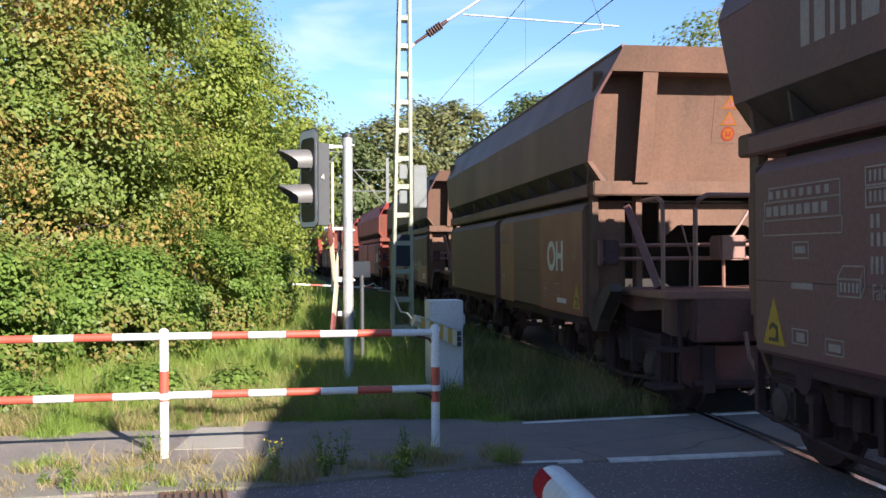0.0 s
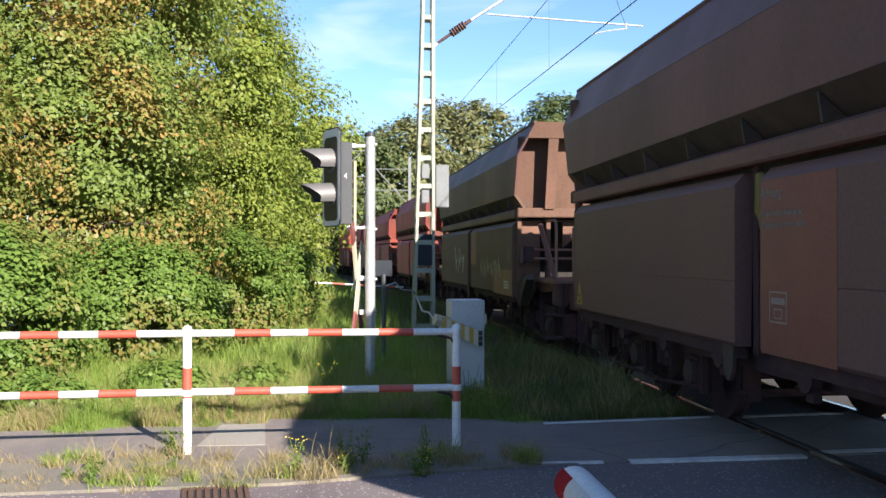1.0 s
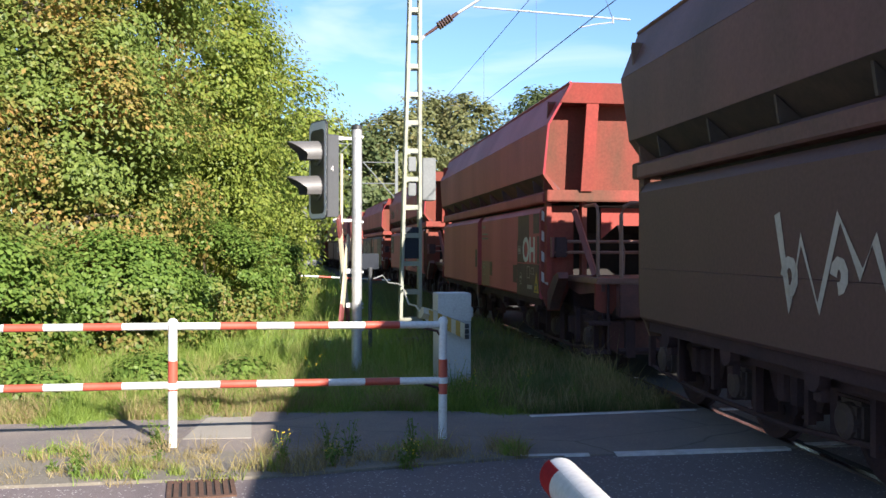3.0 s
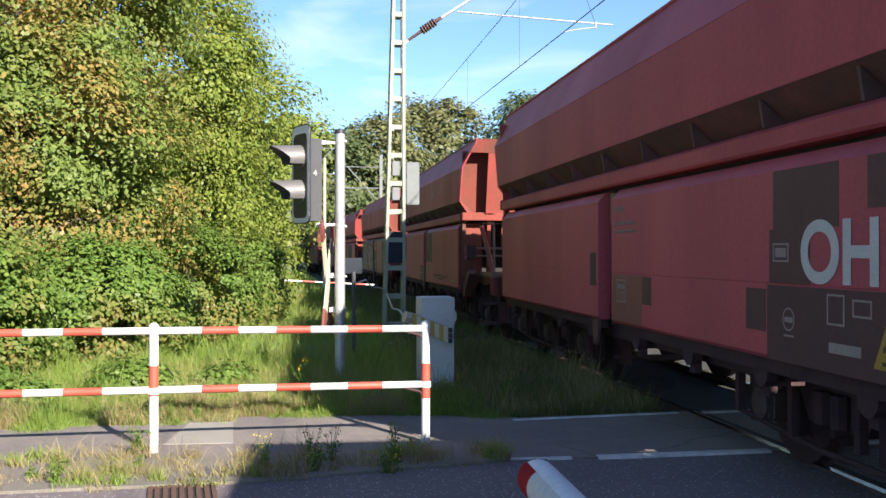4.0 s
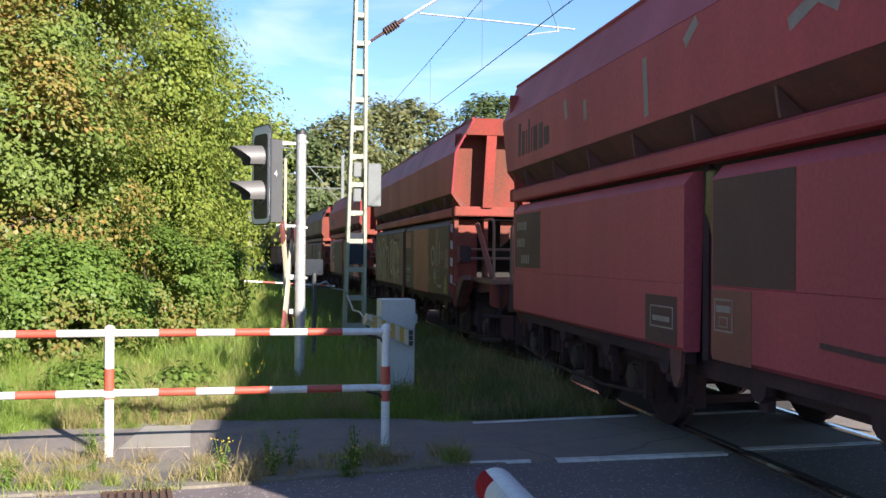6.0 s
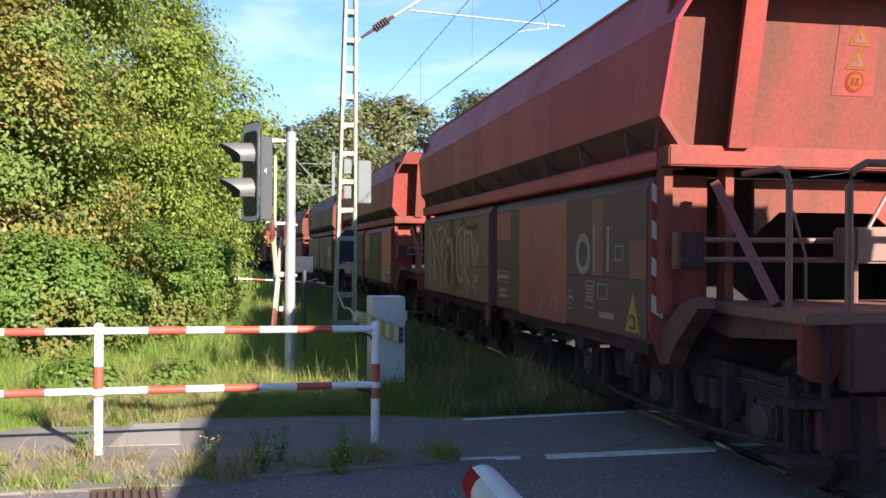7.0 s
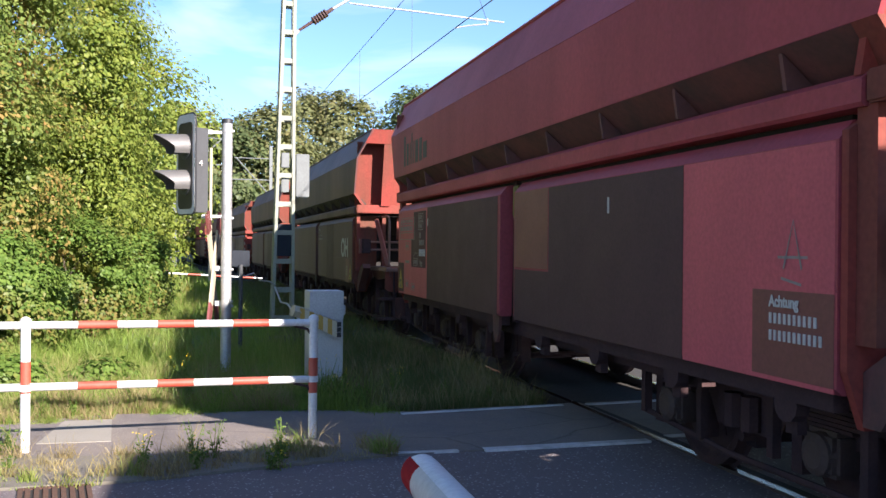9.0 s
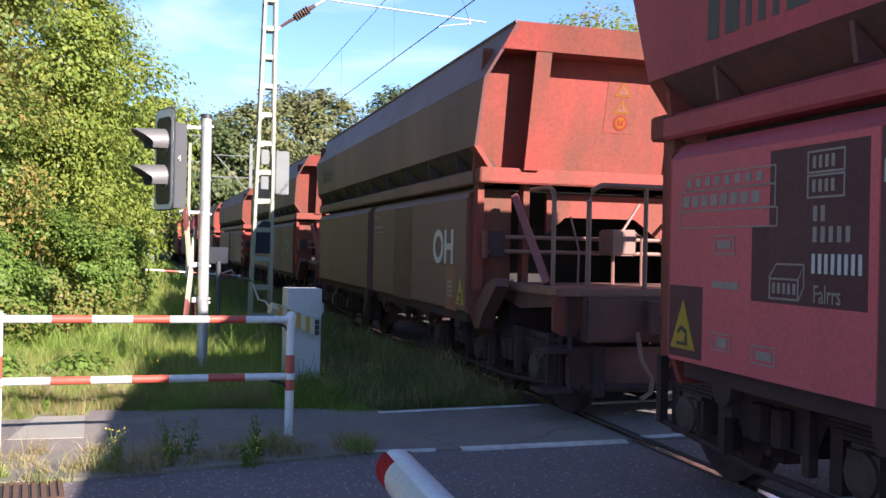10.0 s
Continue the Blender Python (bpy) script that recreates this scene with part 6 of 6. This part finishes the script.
tree(-4.2, 56.0, 10, [((0, 0, 5.5), (3.8, 3.6, 4.4)), ((0, 0, 2.0), (3.8, 3.0, 2.4))], 0, 180, 100, 0.95, 0.24, LEAF_MAPLE, MAPLE, 17, 0.2)
for k, (x, y, rx, ry, rz, seed) in enumerate(((-6.6, 11.2, 1.7, 1.1, 1.15, 31), (-4.4, 12.6, 1.5, 1.0, 1.2, 32), (-2.7, 14.6, 1.3, 1.1, 1.1, 34), (-1.6, 17.6, 1.2, 1.2, 1.2, 35), (-0.9, 20.6, 1.1, 1.3, 1.3, 36))):
    tree(x, y, rz * 1.3, [((0, 0, rz * 0.75), (rx, ry, rz))], 0, 460, 60, 0.40, 0.075, LEAF_BUSH, BUSH, seed, 0.03, "bush", "bush", 0.7)
for k, (x, y, rx, rz, seed) in enumerate(((-3.5, 9.8, 0.5, 0.34, 41), (-2.55, 10.0, 0.35, 0.24, 42), (-1.55, 10.9, 0.4, 0.26, 43), (-4.6, 9.7, 0.8, 0.45, 44), (-0.6, 11.2, 0.3, 0.2, 45), (-3.6, 11.0, 0.7, 0.5, 47))):
    tree(x, y, rz * 1.2, [((0, 0, rz * 0.6), (rx, rx * 0.7, rz))], 0, 200, 30, 0.22, 0.07, LEAF_BUSH, "low green bramble clump in the grass", seed, 0.012, "bramble", "bush", 0.7)
# the woods behind the curve
rngf = random.Random(5)
for k in range(15):
    x = -22 + k * 4.6 + rngf.uniform(-1, 1)
    y = 92 + rngf.uniform(-6, 8)
    h = rngf.uniform(12.5, 14.0) + (4.0 if 11 < x < 26 else 0)
    r = rngf.uniform(3.0, 4.2)
    dark = k % 4 == 2
    tree(x, y, h, [((0, 0, h * 0.62), (r, r, h * 0.40)), ((0.5, 0, h * 0.25), (r, r, h * 0.26))], 0, 190, 150, 1.45, 0.50, LEAF_PINE if dark else LEAF_FAR, FAR, 50 + k, 0.25)
tree(15.2, 29, 9.8, [((0, 0, 6.6), (3.0, 3.0, 3.2))], 0, 220, 80, 0.7, 0.16, LEAF_OAK, OAK, 80, 0.2)
tree(22, 44, 10.5, [((0, 0, 6.4), (3.6, 3.4, 4.2))], 0, 180, 80, 0.9, 0.22, LEAF_FAR, FAR, 81, 0.2)
tree(17, 62, 9.0, [((0, 0, 5.2), (3.6, 3.4, 4.2))], 0, 180, 80, 0.9, 0.25, LEAF_FAR, FAR, 82, 0.2)


def blades(name, n, region, hmin, hmax, width, mat, label, seed, lean=0.35, patch=0.0, base=-0.03):
    """Grass: bent blades of two segments, one mesh. region gives x, y for random numbers."""
    rng = np.random.default_rng(seed)
    x, y = region(rng, n)
    if patch:
        f = np.array([noise.noise(Vector((a * 1.3, b * 1.3, seed))) for a, b in zip(x, y)])
        keep = f > -patch
        x, y = x[keep], y[keep]
    n = len(x)
    h = rng.uniform(hmin, hmax, n) * rng.uniform(0.6, 1.15, n)
    tuft = np.array([noise.noise(Vector((a * 2.6, b * 2.6, 7.0))) + 0.7 * noise.noise(Vector((a * 7.0, b * 7.0, 2.0))) for a, b in zip(x, y)])
    h *= np.clip(1.0 + 1.5 * tuft, 0.35, 2.2)
    a = rng.uniform(0, 2 * np.pi, n)
    lx, ly = np.cos(a) * lean * h * rng.uniform(0.2, 1, n), np.sin(a) * lean * h * rng.uniform(0.2, 1, n)
    b = rng.uniform(0, 2 * np.pi, n)
    wx, wy = np.cos(b) * width * 0.5, np.sin(b) * width * 0.5
    z = np.full(n, base)
    co = np.stack([np.stack([x - wx, y - wy, z], 1), np.stack([x + wx, y + wy, z], 1),
                   np.stack([x + wx * 0.8 + lx * 0.35, y + wy * 0.8 + ly * 0.35, z + h * 0.6], 1),
                   np.stack([x - wx * 0.8 + lx * 0.35, y - wy * 0.8 + ly * 0.35, z + h * 0.6], 1),
                   np.stack([x + lx, y + ly, z + h], 1)], 1).reshape(-1, 3)
    me = bpy.data.meshes.new(name)
    me.vertices.add(5 * n)
    me.vertices.foreach_set("co", co.astype(np.float32).ravel())
    i = np.arange(n)[:, None] * 5
    loops = np.concatenate([i + np.array([[0, 1, 2, 3]]), i + np.array([[3, 2, 4]])], 1).ravel().astype(np.int32)
    me.loops.add(len(loops))
    me.loops.foreach_set("vertex_index", loops)
    me.polygons.add(2 * n)
    st = np.stack([np.arange(n) * 7, np.arange(n) * 7 + 4], 1).ravel().astype(np.int32)
    me.polygons.foreach_set("loop_start", st)
    me.update(calc_edges=True)
    me.materials.append(mat)
    return tagged(new(name, me), label, "grass", kind="stuff")


def edge_y(x):
    return np.where(x < -0.4, 8.98, np.where(x < 1.5, 9.25 - (x + 0.4) * 0.10, np.where(x < 2.3, 9.03 - (x - 1.5) * 0.35, 8.80)))


def meadow(y_far, x_lo, x_hi, power=1.6, y_near=0.0, dull=False):
    def f(rng, n):
        x = rng.uniform(x_lo, x_hi, n)
        e = edge_y(x)
        y = e + (y_far - e) * rng.uniform(0, 1, n) ** power
        # dull growth takes over beside the ballast
        mix = rng.uniform(-0.35, 0.35, n)
        ok = (y > y_near) & (x < 3.75 + 0.035 * (y - 8)) & ((x + mix > 2.0) == dull)
        return x[ok], y[ok]
    return f


blades("tall_grass", 170000, meadow(15, -6.5, 3.7, 1.25), 0.05, 0.20, 0.005, GRASS, "lush green grass on the verge", 101, 1.1)
blades("tall_grass", 80000, meadow(15, 1.6, 3.9, 1.1, 0.0, True), 0.05, 0.17, 0.006, GRASS_DULL, "dull green growth beside the ballast", 110, 1.2)
blades("tall_grass", 30000, meadow(40, 1.6, 5.0, 0.9, 12.5, True), 0.08, 0.22, 0.010, GRASS_DULL, "dull green growth beside the ballast", 111, 1.0)
blades("dry_grass", 9000, meadow(14, 1.7, 3.8, 1.2, 0.0, True), 0.10, 0.30, 0.005, STRAW, "dry stalks among the dull growth", 112, 0.7, patch=0.05)
blades("tall_grass", 45000, meadow(30, -4.5, 3.9, 0.9, 12.5), 0.12, 0.34, 0.009, GRASS, "lush green grass on the verge", 102, 1.0)
blades("tall_grass", 30000, meadow(70, -3.0, 3.4, 0.8, 24), 0.12, 0.35, 0.03, GRASS, "lush green grass beside the track", 103)


def edge_band(x_lo, x_hi, w):
    def f(rng, n):
        x = rng.uniform(x_lo, x_hi, n)
        return x, edge_y(x) + rng.uniform(-0.05, 1, n) * w
    return f


def fringe(rng, n):
    x = rng.uniform(-5.5, 2.2, n)
    wob = np.array([noise.noise(Vector((a * 1.7, 3.0, 0))) for a in x])
    return x, edge_y(x) - np.abs(rng.normal(size=n)) * (0.07 + 0.12 * wob) + 0.05


blades("green_weeds", 16000, fringe, 0.02, 0.08, 0.006, GRASS, "low green growth creeping over the path's edge", 107, 1.2, patch=0.1, base=0.0)
blades("dry_grass", 20000, meadow(12, -5.5, 1.2, 1.3), 0.06, 0.26, 0.004, STRAW, "dry straw-coloured grass among the green", 108, 0.8, patch=0.12)
blades("dry_grass", 22000, edge_band(-5.5, 1.3, 0.55), 0.06, 0.24, 0.005, STRAW, "dry straw-coloured grass along the path's edge", 104, 0.8, patch=0.15)


def strip(rng, n):
    """Tufts: dense on the dry sunny stretch, thinning towards the rails."""
    tufts = n // 40
    tx = -5 + 6.75 * rng.uniform(0, 1, tufts) ** 1.15
    x = np.clip(np.repeat(tx, 40)[:n] + rng.normal(size=(n // 40) * 40) * 0.045, -5, 1.75)
    n = len(x)
    lo = np.where(x < -0.2, 6.64, 6.64 + (x + 0.2) * 0.16)
    hi = np.where(x < -1.2, 7.60, np.where(x < -0.3, 7.6 - (x + 1.2) * 0.2, 7.40 - (x + 0.3) * 0.08))
    ty = np.repeat(rng.uniform(-0.04, 1.08, tufts), 40)
    y = lo + (hi - lo) * ty + rng.normal(size=n) * 0.03
    return x, y


blades("dry_grass", 10000, strip, 0.02, 0.15, 0.0045, STRAW, "dry straw-coloured weeds between road and path", 105, 1.3, patch=0.0, base=0.0)
blades("green_weeds", 20000, strip, 0.02, 0.11, 0.007, GRASS, "low green weeds between road and path", 106, 1.0, patch=-0.12, base=0.0)


def weed(x, y, h, seed, flowers):
    rng = np.random.default_rng(seed)
    w = thing("ragwort", "tall weed with small yellow flowers beside the path", "weed", pose(x, y, 0.0))
    tips = []
    for k in range(6):
        bm = B()
        a = rng.uniform(0, 2 * math.pi)
        tip = (math.cos(a) * h * 0.35 * rng.uniform(0.3, 1), math.sin(a) * h * 0.35 * rng.uniform(0.3, 1), h * rng.uniform(0.6, 1.05))
        tube(bm, [(0, 0, -0.05), (tip[0] * 0.4, tip[1] * 0.4, tip[2] * 0.55), tip], 0.004, 5, 0.002)
        tips.append(tip)
        part("stem", bm, LEAF_BUSH, w)
    c, nr = [], []
    for tip in tips:
        for j in range(14):
            u = rng.uniform(0.1, 0.9)
            c.append(np.array(tip) * u + rng.normal(size=3) * 0.02)
            nr.append(rng.normal(size=3) + np.array([0, 0, 0.5]))
    me = leaf_mesh("foliage", np.array(c), np.array(nr), 0.034 * rng.uniform(0.6, 1.4, len(c)), 0.35, rng)
    me.materials.append(LEAF_BUSH)
    new("foliage", me).parent = w
    if flowers:
        c = np.concatenate([np.array(t) + rng.normal(size=(3, 3)) * 0.016 for t in tips])
        me = leaf_mesh("petals", c, rng.normal(size=c.shape) * 0.4 + np.array([0, -0.3, 1.0]), np.full(len(c), 0.013), 0.9, rng)
        me.materials.append(FLOWER)
        tagged(new("petals", me), kind="stuff").parent = w


blades("tall_grass", 9000, meadow(14, -5.5, 3.5, 1.1), 0.18, 0.36, 0.006, GRASS, "tall loose grass stalks on the verge", 109, 0.55, patch=0.05)
rngw = random.Random(9)
for k in range(26):
    x = rngw.uniform(-1.2, 3.3)
    weed(x, float(edge_y(np.array(x))) + 0.08 + abs(rngw.gauss(0, 0.35)), rngw.uniform(0.14, 0.30), 400 + k, k % 9 == 0)
for k in range(14):
    x = rngw.uniform(-2.6, 1.7)
    weed(x, rngw.uniform(6.75, 7.25), rngw.uniform(0.08, 0.17), 200 + k, k % 4 == 0)
for k, (x, y, h) in enumerate(((-1.05, 7.62, 0.32), (-1.12, 7.68, 0.25), (1.55, 9.05, 0.5), (1.65, 9.1, 0.45), (1.75, 9.1, 0.4), (0.25, 7.1, 0.34), (0.4, 7.15, 0.30), (0.9, 7.2, 0.28), (-0.1, 6.95, 0.26), (2.3, 9.3, 0.4), (0.3, 9.9, 0.5))):
    weed(x, y, h, 300 + k, k in (2, 3, 4, 8, 9, 10))


def motions():
    speed, radius, step = PITCH / PERIOD, 0.455, 2.0 / FPS
    for i, w in wagons.items():
        walk(w, [(t, on_track(s_centre(i, t))) for t in [k * 0.5 for k in range(21)]])
        if not -1 <= i <= 6:
            continue
        # the wheels of the wagons that pass close by roll with the train
        for frame_ in w.children:
            for wheel in frame_.children:
                if wheel.name.split(".")[0] == "wheel":
                    x, y, z = wheel.location
                    walk(wheel, [(k * step, pose(x, y, z, math.degrees(speed * k * step / radius))) for k in range(151)])


motions()
